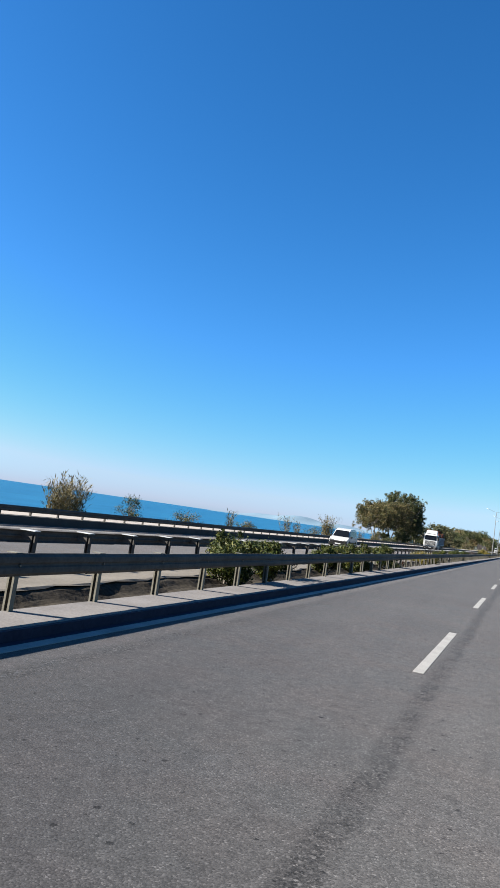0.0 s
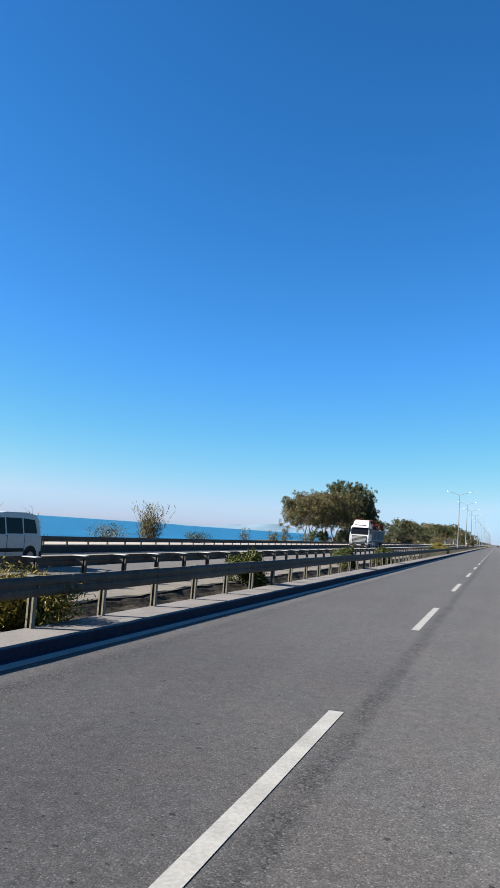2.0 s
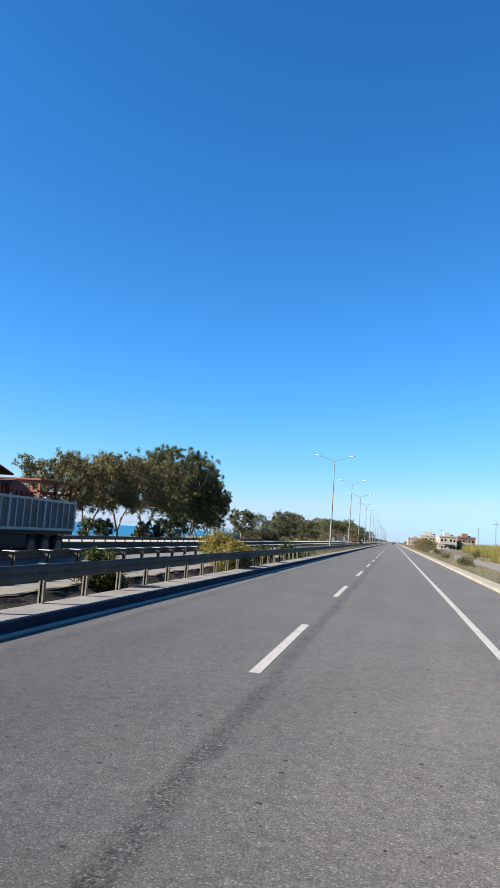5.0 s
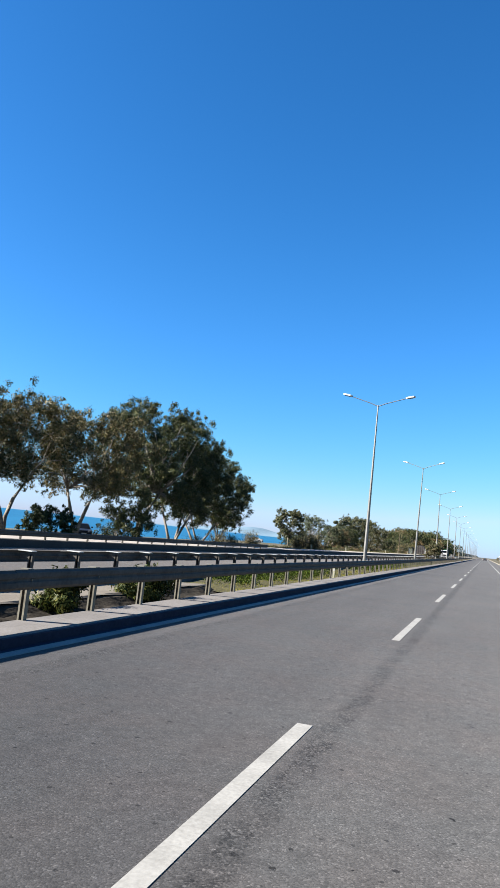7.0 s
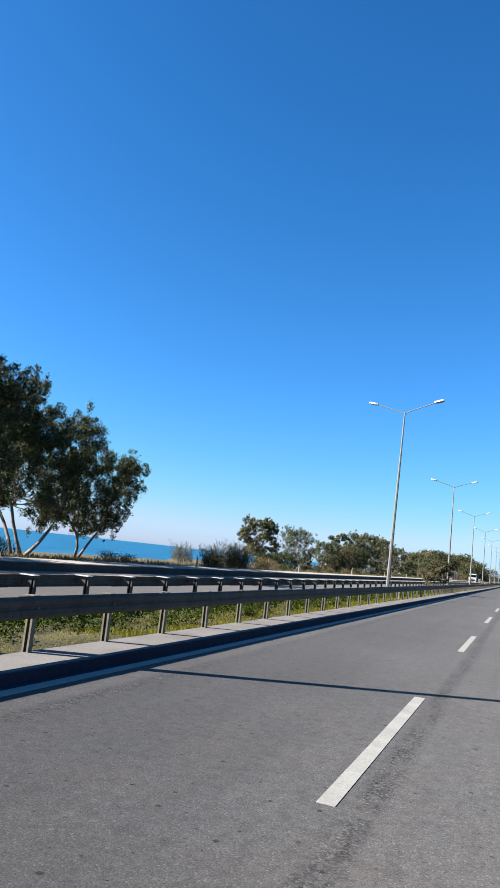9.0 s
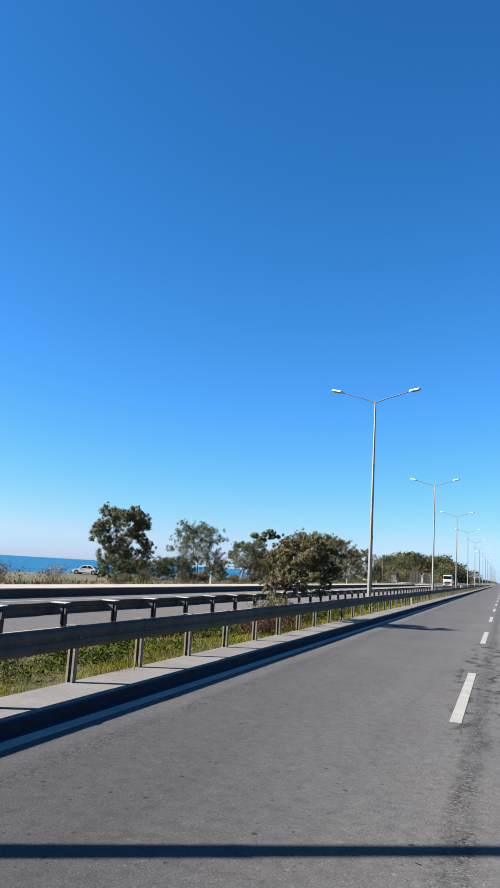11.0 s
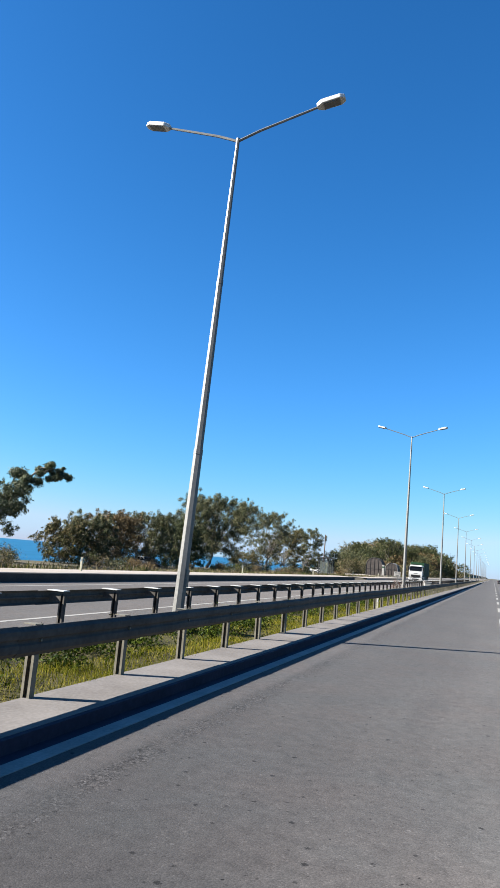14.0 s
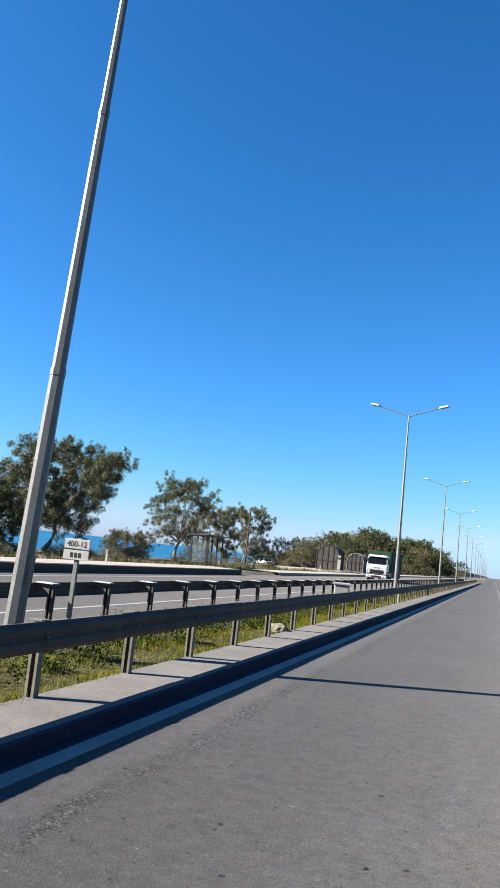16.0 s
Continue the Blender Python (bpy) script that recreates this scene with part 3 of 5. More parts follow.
# ---- guard rails ----
def w_beam(length):
    """A corrugated rail of 0.31 m, facing +x, from y = 0 to length."""
    outline = [(0.0, 0.0), (0.014, 0.02), (0.046, 0.045), (0.05, 0.085), (0.046, 0.122), (0.026, 0.142), (0.024, 0.156)]
    outline += [(x, 0.312 - z) for x, z in outline[-2::-1]]
    front = outline
    back = [(x - 0.02, z) for x, z in reversed(outline)]
    bm = bmesh.new()
    n = len(front)
    rows = [[bm.verts.new((x, y, z)) for x, z in front + back] for y in (0, length)]
    k = 2 * n
    for i in range(k):
        bm.faces.new((rows[0][i], rows[1][i], rows[1][(i + 1) % k], rows[0][(i + 1) % k]))
    for row in rows:
        for i in range(n - 1):
            bm.faces.new((row[i], row[i + 1], row[k - 2 - i], row[k - 1 - i]))
    return bm


def channel_post(h):
    """A folded channel, open towards -y."""
    bm = box(bmesh.new(), -0.055, 0.055, 0.05, 0.056, 0, h)
    for s in (-1, 1):
        box(bm, min(s * 0.049, s * 0.055), max(s * 0.049, s * 0.055), -0.03, 0.05, 0, h)
        box(bm, min(s * 0.024, s * 0.049), max(s * 0.024, s * 0.049), -0.03, -0.024, 0, h)
    return bm


BEAM = bm_mesh("beam", w_beam(4.02), M_STEEL)
POST = bm_mesh("post", channel_post(0.98), M_POST)
POST_FAR = bm_mesh("post", channel_post(0.98), M_STEEL)
NEAR_CAP = bm_mesh("cap", boxed(-0.1, 0.055, -0.07, 0.07, 0.784, 0.793), M_POST)
SPACER_FAR = bm_mesh("spacer", boxed(-0.29, -0.03, -0.022, 0.022, 0.58, 0.7, bevel=0.006), M_STEEL)
CAP = bm_mesh("cap", boxed(-0.29, 0.08, -0.1, 0.1, 0.765, 0.78), M_ZINC)
BOLT = bm_mesh("bolt", disc(bmesh.new(), 0.0, 0.03, 0, 0, 0.018, 6), M_POST)


# posts about two metres apart, shifted to fit the camera's view: post number, and its place
NEAR_POSTS = ([-12, 0, 12, 25, 36, 48, 57, 83, 90, 98, 125, 130, 137, 149, 154, 165, 184, 191, 300],
              [-14.4, 9.6, 33.55, 59.6, 81.65, 105.55, 123.3, 174.55, 187.7, 203.15, 256.35, 266.75, 280.2, 304.35, 315.25, 336.9, 374.15, 387.95, 605.0])
FAR_POSTS = ([-36, 0, 12, 23, 59, 101, 118, 129, 159, 270], [-11.8, 60.17, 84.17, 106.1, 177.3, 261.1, 296.1, 318.1, 379.0, 601.0])


def guard_rail(first, last, side):
    """side +1: the rail of the near carriageway; -1: that of the opposite one, seen from behind."""
    x, z = (-4.95, 0.1) if side > 0 else (-8.1, 0.08)
    stand = [float(np.interp(k, *(NEAR_POSTS if side > 0 else FAR_POSTS))) + (0.15 if side > 0 else 0.0) for k in range(first, last + 1)]
    rail = thing("guard_rail", pose(x, stand[0], z), "weathered galvanised steel guard rail on channel posts", "guard rail", "guard rails")
    for i, y in enumerate(stand[:-1]):
        y -= stand[0]
        lean = random.uniform(-0.8, 0.8)
        part("post", POST if side > 0 else POST_FAR, M_POST, rail, at=pose(0, y, -0.14, 0, lean, 0) @ Matrix.Diagonal((1, 1, 0.92 if side > 0 else 0.86, 1)))
        if side > 0:
            part("cap", NEAR_CAP, M_POST, rail, at=pose(0, y, 0, 0, 0, random.uniform(-4, 4)))
            part("bolt", BOLT, M_POST, rail, at=pose(0.078, y, 0.63))
        else:
            part("spacer", SPACER_FAR, M_STEEL, rail, at=pose(0, y, 0, 0, lean, random.uniform(-3, 3)))
            part("cap", CAP, M_ZINC, rail, at=pose(0, y, 0, 0, 0, random.uniform(-4, 4)))
        if i % 2 == 0:
            long = (stand[min(i + 2, len(stand) - 1)] - stand[0] - y) / 4
            size = Matrix.Diagonal((1, long, 0.97, 1))
            if side > 0:
                part("beam", BEAM, M_STEEL, rail, at=pose(0.06, y - 0.4, 0.475 + 0.004 * (i % 4)) @ size)
            else:
                part("beam", BEAM, M_STEEL, rail, at=pose(-0.30, y - 0.4 + 4 * long, 0.495 + 0.004 * (i % 4), 0, 0, 180) @ Matrix.Diagonal((1, long, 0.84, 1)))


for a in range(-12, 288, 60):
    guard_rail(a, a + 60, 1)
for a in range(-36, 264, 60):
    guard_rail(a, a + 60, -1)

BAR_POST = bm_mesh("post", boxed(-0.04, 0.04, -0.04, 0.04, 0, 0.3), M_STEEL)


def sea_rail(y0, y1):
    rail = thing("guard_rail", pose(-19.0, y0, 0.36), "dark steel guard rail on the shore wall", "guard rail", "guard rails")
    for i in range(int((y1 - y0) / 4)):
        part("beam", BEAM, M_STEEL, rail, at=pose(0.05, 4 * i, 0.16) @ Matrix.Diagonal((1, 1, 0.85, 1)))
        part("post", BAR_POST, M_STEEL, rail, at=pose(0, 4 * i, 0))
        part("post", BAR_POST, M_STEEL, rail, at=pose(0, 4 * i + 2, 0))


sea_rail(-20, 100)
sea_rail(100, 232)


# ---- street lamps ----
def street_lamp():
    lamp = thing("street_lamp", pose(0, 0, 0), "tall galvanised double-arm street lamp in the median", "street lamp", "street lamps")
    bm = bmesh.new()
    part("lower_pole", tube(bm, [(0, 0, 0.3), (0, 0, 4.2)], [0.138, 0.112], 8), M_POLE, lamp)
    part("middle_pole", tube(bmesh.new(), [(0, 0, 4.15), (0, 0, 8.6)], [0.106, 0.082], 8), M_POLE, lamp)
    part("upper_pole", tube(bmesh.new(), [(0, 0, 8.55), (0, 0, 12.7)], [0.078, 0.05], 8), M_POLE, lamp)
    for z, r in ((4.18, 0.118), (8.58, 0.088)):
        part("collar", tube(bmesh.new(), [(0, 0, z - 0.09), (0, 0, z + 0.03)], [r, r], 8), M_POLE, lamp)
    part("base_plate", box(boxed(-0.25, 0.25, -0.25, 0.25, 0.28, 0.33, bevel=0.01), -0.32, 0.32, -0.32, 0.32, -0.1, 0.28, bevel=0.02), M_KERB, lamp, "concrete footing")
    part("hatch", boxed(0.10, 0.145, -0.06, 0.06, 1.0, 1.4, bevel=0.008), M_POLE, lamp)
    for s in (-1, 1):
        arm = bmesh.new()
        tube(arm, [(0, 0, 12.62), (s * 0.6, 0, 12.86), (s * 1.5, 0, 13.14), (s * 2.15, 0, 13.34)], [0.035, 0.034, 0.032, 0.03], 6)
        part("arm", arm, M_POLE, lamp)
        m = pose(s * 2.1, 0, 13.33, 0, -s * 12, 0)
        head = bmesh.new()
        prism([(0, -0.07), (0.15, -0.15), (0.62, -0.15), (0.74, -0.07), (0.74, 0.07), (0.62, 0.15), (0.15, 0.15), (0, 0.07)], "z", -0.03, 0.09, 0.02, head)
        if s < 0:
            bmesh.ops.rotate(head, cent=(0, 0, 0), matrix=Matrix.Rotation(math.pi, 3, "Z"), verts=head.verts)
        ob = part("lamp_head", head, M_HEAD, lamp, "pale lamp housing", m)
        a, b = (0.18, 0.6) if s > 0 else (-0.6, -0.18)
        part("lens", boxed(a, b, -0.11, 0.11, -0.05, -0.03), M_LENS, ob)
    return lamp


# the poles stand a little over forty-two metres apart. They lean along the road to fit the camera's view
LAMP_X, LAMP_Y = -7.06, [218.2, 259.6, 302.0, 343.5, 386.6]
LAMP_Y += [386.6 + 42.1 * k for k in range(1, 16)]
lamp0 = street_lamp()
lamp0.matrix_basis = pose(LAMP_X, LAMP_Y[0], 0, -1.9)
for k, y in enumerate(LAMP_Y[1:]):
    turned = -14 if k == 0 else random.uniform(-2, 2)
    copy_thing(lamp0, pose(LAMP_X, y, 0, (-3.0, -2.2, -4.3, -1.9)[min(k, 3)] + random.uniform(-0.2, 0.2), random.uniform(-0.2, 0.2), turned))


# ---- trees and shrubs ----
def limb_path(rng, a, b, bend):
    a, b = Vector(a), Vector(b)
    side = Vector((rng.uniform(-1, 1), rng.uniform(-1, 1), rng.uniform(-0.2, 0.4))) * bend
    return [a.lerp(b, s) + side * math.sin(math.pi * s) for s in (0, 0.33, 0.66, 1)]


def tree(m, h, spread, fork, seed, mat, leaves, leaf, label, group="", lean=(0.0, 0.0), clumps=16, stems=1, dense=0.3, name="tree", bow=0.0, wide=0.28, splay=0.0, twigs=True, bark=None):
    """A tapered trunk that forks into limbs, each with clumps of small leaves at its end."""
    rng, extra = random.Random(seed), random.Random(seed + 900)
    ob = thing(name, m, label, "tree" if name == "tree" else "shrub", group)
    bm, blobs = bmesh.new(), []
    girth = 0.018 * h + 0.03
    tops = []
    for s in range(stems):
        foot = Vector((rng.uniform(-0.6, 0.6), rng.uniform(-0.6, 0.6), -0.3)) * (1 if stems > 1 else 0.1)
        foot.z = -0.3
        crotch = Vector((foot.x * 1.6 + lean[0] * 0.45 + rng.uniform(-0.3, 0.3), foot.y * 1.6 + lean[1] * 0.45 + rng.uniform(-0.3, 0.3), fork * rng.uniform(0.85, 1.15)))
        if splay:
            a = 2 * math.pi * (s + 0.5 * extra.random()) / stems
            crotch += Vector((math.cos(a), math.sin(a), 0)) * splay * extra.uniform(0.6, 1.2)
        g = girth / math.sqrt(stems)
        tube(bm, limb_path(rng, foot, crotch, 0.05 * h), [g * 1.35, g, g * 0.9, g * 0.8], 8)
        tops.append((crotch, g * 0.75))
    for k in range(clumps):
        a = 2 * math.pi * (k * 0.618 + rng.uniform(-0.08, 0.08))
        rise = (k + 0.5) / clumps
        reach = spread * math.sqrt(max(0.0, 1 - (rise * 0.94 - wide) ** 2 / 0.62)) * rng.uniform(0.45, 0.95)
        size = spread * rng.uniform(dense * 0.75, dense * 1.2)
        z = fork * 0.95 + (h - fork) * (1 - (1 - rise) ** 1.35) * 0.95 - 0.06 * reach
        tilt = bow + (1 - bow) * rise
        c = Vector((math.cos(a) * reach + lean[0] * tilt, math.sin(a) * reach + lean[1] * tilt, min(z, h - size * 0.6)))
        start, g = tops[k % stems]
        tip = c - Vector((0, 0, size * 0.2))
        tube(bm, limb_path(rng, start, tip, 0.06 * h), [g * 0.55, g * 0.4, g * 0.26, g * 0.1], 6 if twigs else 3)
        blobs.append((c, (size * 0.6, size * 0.6, size * rng.uniform(0.45, 0.65))))
        for _ in range(5):
            o = Vector((rng.uniform(-1, 1), rng.uniform(-1, 1), rng.uniform(-0.7, 0.7))) * size * 1.1
            s = size * rng.uniform(0.24, 0.46)
            blobs.append((c + o, (s, s, s * rng.uniform(0.7, 1.0))))
            way = limb_path(rng, tip, c + o, 0.02 * h)
            if twigs:
                tube(bm, way[::3], [g * 0.13, g * 0.05], 3)
        # drooping tufts round the clump break its outline
        for _ in range(6):
            o = Vector((extra.gauss(0, 1), extra.gauss(0, 1), extra.gauss(0, 0.8))).normalized() * size * extra.uniform(0.8, 1.25)
            s = size * extra.uniform(0.14, 0.26)
            blobs.append((c + o, (s, s, s * extra.uniform(0.9, 1.7))))
    part("trunk", bm, bark or M_BARK, ob, "dark twisted trunk and limbs" if bark else "pale forked trunk and limbs", smooth=True)
    part("crown", leaf_mesh("crown", blobs, leaves, leaf, mat, seed), mat, ob)
    return ob


def ground_at(x, y):
    return float(land_height(np.array(x, float), np.array(y, float)))


def planted(x, y, turn=0.0, grow=1.0):
    return pose(x, y, ground_at(x, y) - 0.05, 0, 0, turn) @ Matrix.Diagonal((grow, grow, grow, 1))


GUM = "tall gum tree with olive-brown drooping foliage on the shore"
# x, y, height, spread, fork, leaves, stems, splay, lean along the shore, leaf tint
BIG = [(-37.5, 196, 9.6, 5.8, 4.2, 36000, 3, 1.6, 0.0, M_EUCA), (-38.5, 206, 11.0, 5.6, 4.8, 38000, 2, 1.4, 0.0, M_EUCA), (-38, 216, 12.0, 6.0, 5.2, 44000, 2, 1.6, 0.0, M_EUCA),
       (-37.5, 227, 12.8, 5.8, 5.2, 48000, 2, 1.6, 0.0, M_EUCA), (-37.5, 239.5, 16.8, 7.0, 5.0, 100000, 2, 1.0, 4.5, M_PINE), (-37, 250, 14.2, 6.0, 4.4, 64000, 3, 1.6, 2.5, M_PINE),
       (-38, 260.5, 12.6, 5.8, 3.8, 62000, 3, 2.2, 1.5, M_PINE), (-38.5, 270, 10.6, 5.4, 3.0, 46000, 3, 2.0, 1.5, M_PINE)]
for i, (x, y, h, sp, fk, n, stems, splay, lean, mat) in enumerate(BIG):
    tree(planted(x, y), h, sp, fk, 11 + i, mat, n, 0.22, GUM if i < 4 else "broad dark green tree of the shore grove", "shore grove", lean=(0.0, lean), stems=stems, clumps=58 if i == 4 else 40, dense=0.23 if i == 4 else 0.26, wide=0.42, splay=splay)
tree(planted(-35.5, 233.5), 3.6, 3.4, 0.5, 31, M_PINE, 18000, 0.17, "dense dark round shrub under the grove", stems=3, name="shrub")
tree(planted(-36, 204), 2.6, 2.4, 0.4, 32, M_PINE, 9000, 0.2, "dense dark round shrub under the grove", stems=3, name="shrub")
tree(planted(-33, 215), 2.4, 2.2, 0.4, 33, M_PINE, 9000, 0.2, "dense dark round shrub under the grove", stems=3, name="shrub")

ROW = [(-46, 341, 9.2, 3.9, 2.6, M_GUM, 21000, 1, (0, 0), "upright gum tree beside the shore track"),
       (-45.5, 364, 9.0, 4.4, 3.0, M_GREY, 9500, 2, (0, 0), "sparse grey-green tree with open branches"),
       (-44.5, 380, 7.2, 3.6, 2.8, M_GREY, 9000, 2, (2.4, 1.6), "leaning windswept grey-green tree"),
       (-46.5, 399, 4.8, 3.0, 0.7, M_EUCA, 8000, 3, (0, 0), "dense bushy tree with brownish tips"),
       (-46.5, 404, 5.9, 4.0, 0.9, M_GUM, 13000, 3, (0, 0), "dense bushy tree with brownish tips"),
       (-47, 411, 6.7, 4.5, 1.0, M_BRUSH, 15000, 3, (0, 0), "dense bushy tree with reddish brown tips"),
       (-47, 420, 7.4, 4.8, 1.0, M_GUM, 16000, 3, (0, 0), "dense bushy tree with brownish tips"),
       (-47, 430, 7.6, 4.8, 1.0, M_PINE, 15000, 3, (0, 0), "dense dark bushy tree on the coastal strip"),
       (-47.5, 435.5, 6.6, 3.6, 1.0, M_PINE, 10000, 3, (0, 0), "dense dark bushy tree on the coastal strip"),
       (-48.2, 446, 12.9, 7.0, 3.4, M_GUM, 52000, 1, (1.0, 3.6), "large open gum tree with a white trunk"),
       (-48.2, 481, 13.2, 5.0, 3.0, M_GUM, 19000, 2, (0, 3.0), "grey-green gum tree with a slim pale trunk"),
       (-48, 497, 9.6, 4.8, 1.2, M_EUCA, 14000, 2, (0, 0), "olive-brown gum tree on the coastal strip"),
       (-47, 512, 11.4, 4.9, 1.8, M_GUM, 18000, 2, (0, 2.0), "olive-brown gum tree on the coastal strip"),
       (-47, 351, 3.0, 3.6, 0.5, M_PINE, 8000, 3, (0, 0), "low dark thicket on the coastal strip"), (-46, 358, 3.2, 3.2, 0.5, M_PINE, 8000, 3, (0, 0), "low dark thicket on the coastal strip"),
       (-45, 372, 3.4, 1.1, 0.8, M_PINE, 2600, 1, (0, 0), "small dark upright shrub on the coastal strip"),
       (-48, 378, 2.6, 2.8, 0.4, M_EUCA, 6000, 3, (0, 0), "low olive thicket on the coastal strip"), (-46, 462, 3.4, 3.4, 0.5, M_EUCA, 8000, 3, (0, 0), "low olive thicket on the coastal strip"),
       (-40, 330, 2.4, 2.6, 0.4, M_PINE, 5100, 3, (0, 0), "low dark thicket on the coastal strip")]
for i, (x, y, h, sp, fk, mat, n, stems, lean, label) in enumerate(ROW):
    low = h < 4
    tree(planted(x, y), h, sp, fk, 60 + i, mat, int(n * 2.2), 0.16 if low else 0.2, label, "" if low else "trees along the shore", lean, 14 if sp < 3 else 46 if h > 12 else 32, stems, 0.27, "shrub" if low else "tree", wide=0.42 if h > 12.5 else 0.28)


def hooked_tree(m):
    """A windswept trunk that leans and then arches over, with tufts along the arch."""
    ob = thing("tree", m, "leaning windswept tree with an arched hooked top", "tree", "trees along the shore")
    way = Vector((0.83, 0.56, 0.0))
    spine = [way * u + Vector((0, 0, z)) for u, z in ((0, -0.3), (0.5, 2.0), (1.1, 4.2), (2.0, 6.0), (3.1, 7.9), (4.3, 9.2), (5.6, 9.2), (6.2, 8.1))]
    bm, blobs, rng = bmesh.new(), [], random.Random(77)
    tube(bm, spine, [0.2, 0.17, 0.15, 0.12, 0.1, 0.08, 0.06, 0.03], 8)
    for k in range(38):
        s = 2.6 + 4.4 * (k + 0.5) / 38
        a = spine[int(s)].lerp(spine[int(s) + 1], s - int(s))
        wide = 1.5 if s < 3.6 else 0.85
        c = a + Vector((rng.uniform(-1, 1), rng.uniform(-1, 1), rng.uniform(-0.75, 0.7))) * wide
        tube(bm, limb_path(rng, a, c, 0.15), [0.04, 0.03, 0.02, 0.01], 5)
        r = rng.uniform(0.35, 0.68) if s < 4.2 else rng.uniform(0.22, 0.46)
        blobs.append((c, (r, r, r * 0.8)))
    part("trunk", bm, M_BARK, ob, "pale leaning trunk and twigs", smooth=True)
    part("crown", leaf_mesh("crown", blobs, 20000, 0.2, M_GREY, 78), M_GREY, ob)


hooked_tree(planted(-45, 383.5))

# woods on the hill ahead: a few kinds of tree and bush, repeated
wood, thicket = [], []
for i, (h, sp, mat, tint) in enumerate(((9.0, 4.8, M_PINE, "dark green"), (9.5, 5.2, M_GUM, "grey-olive"), (8.0, 5.4, M_ROSE, "light olive"), (10.0, 5.0, M_PINE, "dark green"), (8.0, 4.6, M_EUCA, "olive-brown"), (7.5, 4.8, M_BRUSH, "bare reddish brown"))):
    wood.append(tree(planted(-44 - 4 * i, 645 + 6 * i), h, sp, 0.9, 120 + i, mat, 2900, 0.51, tint + " broad tree of the wooded hill", "wooded hill", stems=2, clumps=22, dense=0.34, twigs=False))
for i, (mat, tint) in enumerate(((M_ROSE, "light olive"), (M_BRUSH, "reddish brown"), (M_OLEA, "fresh green"))):
    thicket.append(tree(planted(-27 - i, 540 + 5 * i), 3.6, 2.6, 0.3, 130 + i, mat, 1000, 0.31, tint + " rounded bush at the foot of the woods", "bushes below the woods", stems=3, clumps=14, dense=0.4, name="shrub", twigs=False))
rng = random.Random(5)
for i in range(150):
    y = rng.uniform(522, 800) if i < 110 else rng.uniform(700, 1000)
    x = rng.uniform(-25, -66) if y > 600 else rng.uniform(-34, -64)
    copy_thing(rng.choice(wood), planted(x, y, rng.uniform(0, 360), rng.choice((0.55, 0.7, 0.85, 1.0, 1.1, 1.35)) * min(1.0, 0.5 + max(0.0, y - 560) / 190)))
# umbrella pines stand out over the woods
for i, (x, y, h) in enumerate(((-55, 640, 11.5), (-37, 668, 10.5), (-34, 742, 11.5))):
    tree(planted(x, y), h, 4.6, h * 0.62, 150 + i, M_PINE, 7000, 0.42, "dark umbrella pine over the wooded hill", "umbrella pines", clumps=18, dense=0.34, wide=0.5, bark=M_TWIG)
tree(planted(-43, 640), 14.2, 6.2, 3.0, 158, M_PINE, 16000, 0.36, "tall dark dome-shaped tree over the woods", "wooded hill", stems=2, clumps=34, dense=0.28, wide=0.4)
for x, y, k, grow in ((-36, 512, 2, 0.5), (-41, 518, 0, 0.62), (-35, 527, 2, 0.5), (-40, 533, 0, 0.6), (-34, 540, 4, 0.6), (-42, 545, 1, 0.72), (-37, 552, 2, 0.62), (-47, 556, 0, 0.8), (-33, 562, 5, 0.6), (-41, 568, 3, 0.7)):
    copy_thing(wood[k], planted(x, y, 37 * k + y, grow))
for i in range(70):
    y = 512 + 6.5 * i + rng.uniform(-3, 3)
    copy_thing(thicket[min(i % 4, 2) - (i % 4 == 3) * 2], planted(rng.uniform(-24.5, -31), y, rng.uniform(0, 360), rng.uniform(0.55, 1.15)))
for i in range(76):
    y = rng.uniform(310, 450) if i < 26 else rng.uniform(465, 560) if i < 44 else rng.uniform(560, 1200)
    x = rng.uniform(0.034, 0.052) * (y - 109) + 1.6 if i < 26 else rng.uniform(0.03, 0.105) * (y - 109) if i < 44 else rng.uniform(16, 75)
    copy_thing(thicket[1] if i % 2 else rng.choice(thicket), planted(x, y, rng.uniform(0, 360), rng.uniform(0.5, 1.05)))


def shrub(m, h, spread, seed, mat, leaves, leaf, label, group=""):
    rng = random.Random(seed)
    ob = thing("shrub", m, label, "shrub", group)
    bm, blobs = bmesh.new(), []
    for k in range(24):
        a = rng.uniform(0, 6.28)
        z = h * rng.uniform(0.18, 0.86)
        r = spread * rng.uniform(0.1, 0.78) * math.sqrt(max(0.1, 1 - (z / h - 0.5) ** 2 * 3.2))
        c = (math.cos(a) * r, math.sin(a) * r, z)
        s = spread * rng.uniform(0.26, 0.42)
        blobs.append((c, (s, s, s * 0.85)))
        tube(bm, limb_path(rng, (rng.uniform(-0.1, 0.1), rng.uniform(-0.1, 0.1), -0.05), c, 0.08), [0.018, 0.014, 0.01, 0.005], 5)
    for k in range(4):
        a, z = rng.uniform(0, 6.28), h * rng.uniform(0.9, 1.06)
        c = (math.cos(a) * spread * 0.35, math.sin(a) * spread * 0.35, z)
        blobs.append((c, (0.07, 0.07, 0.16)))
        tube(bm, limb_path(rng, (0, 0, 0), c, 0.05), [0.014, 0.011, 0.008, 0.004], 5)
    part("woody_base", bm, M_BARK, ob)
    part("foliage", leaf_mesh("foliage", blobs, leaves, leaf, mat, seed, 0.0, 0.3), mat, ob)
    return ob


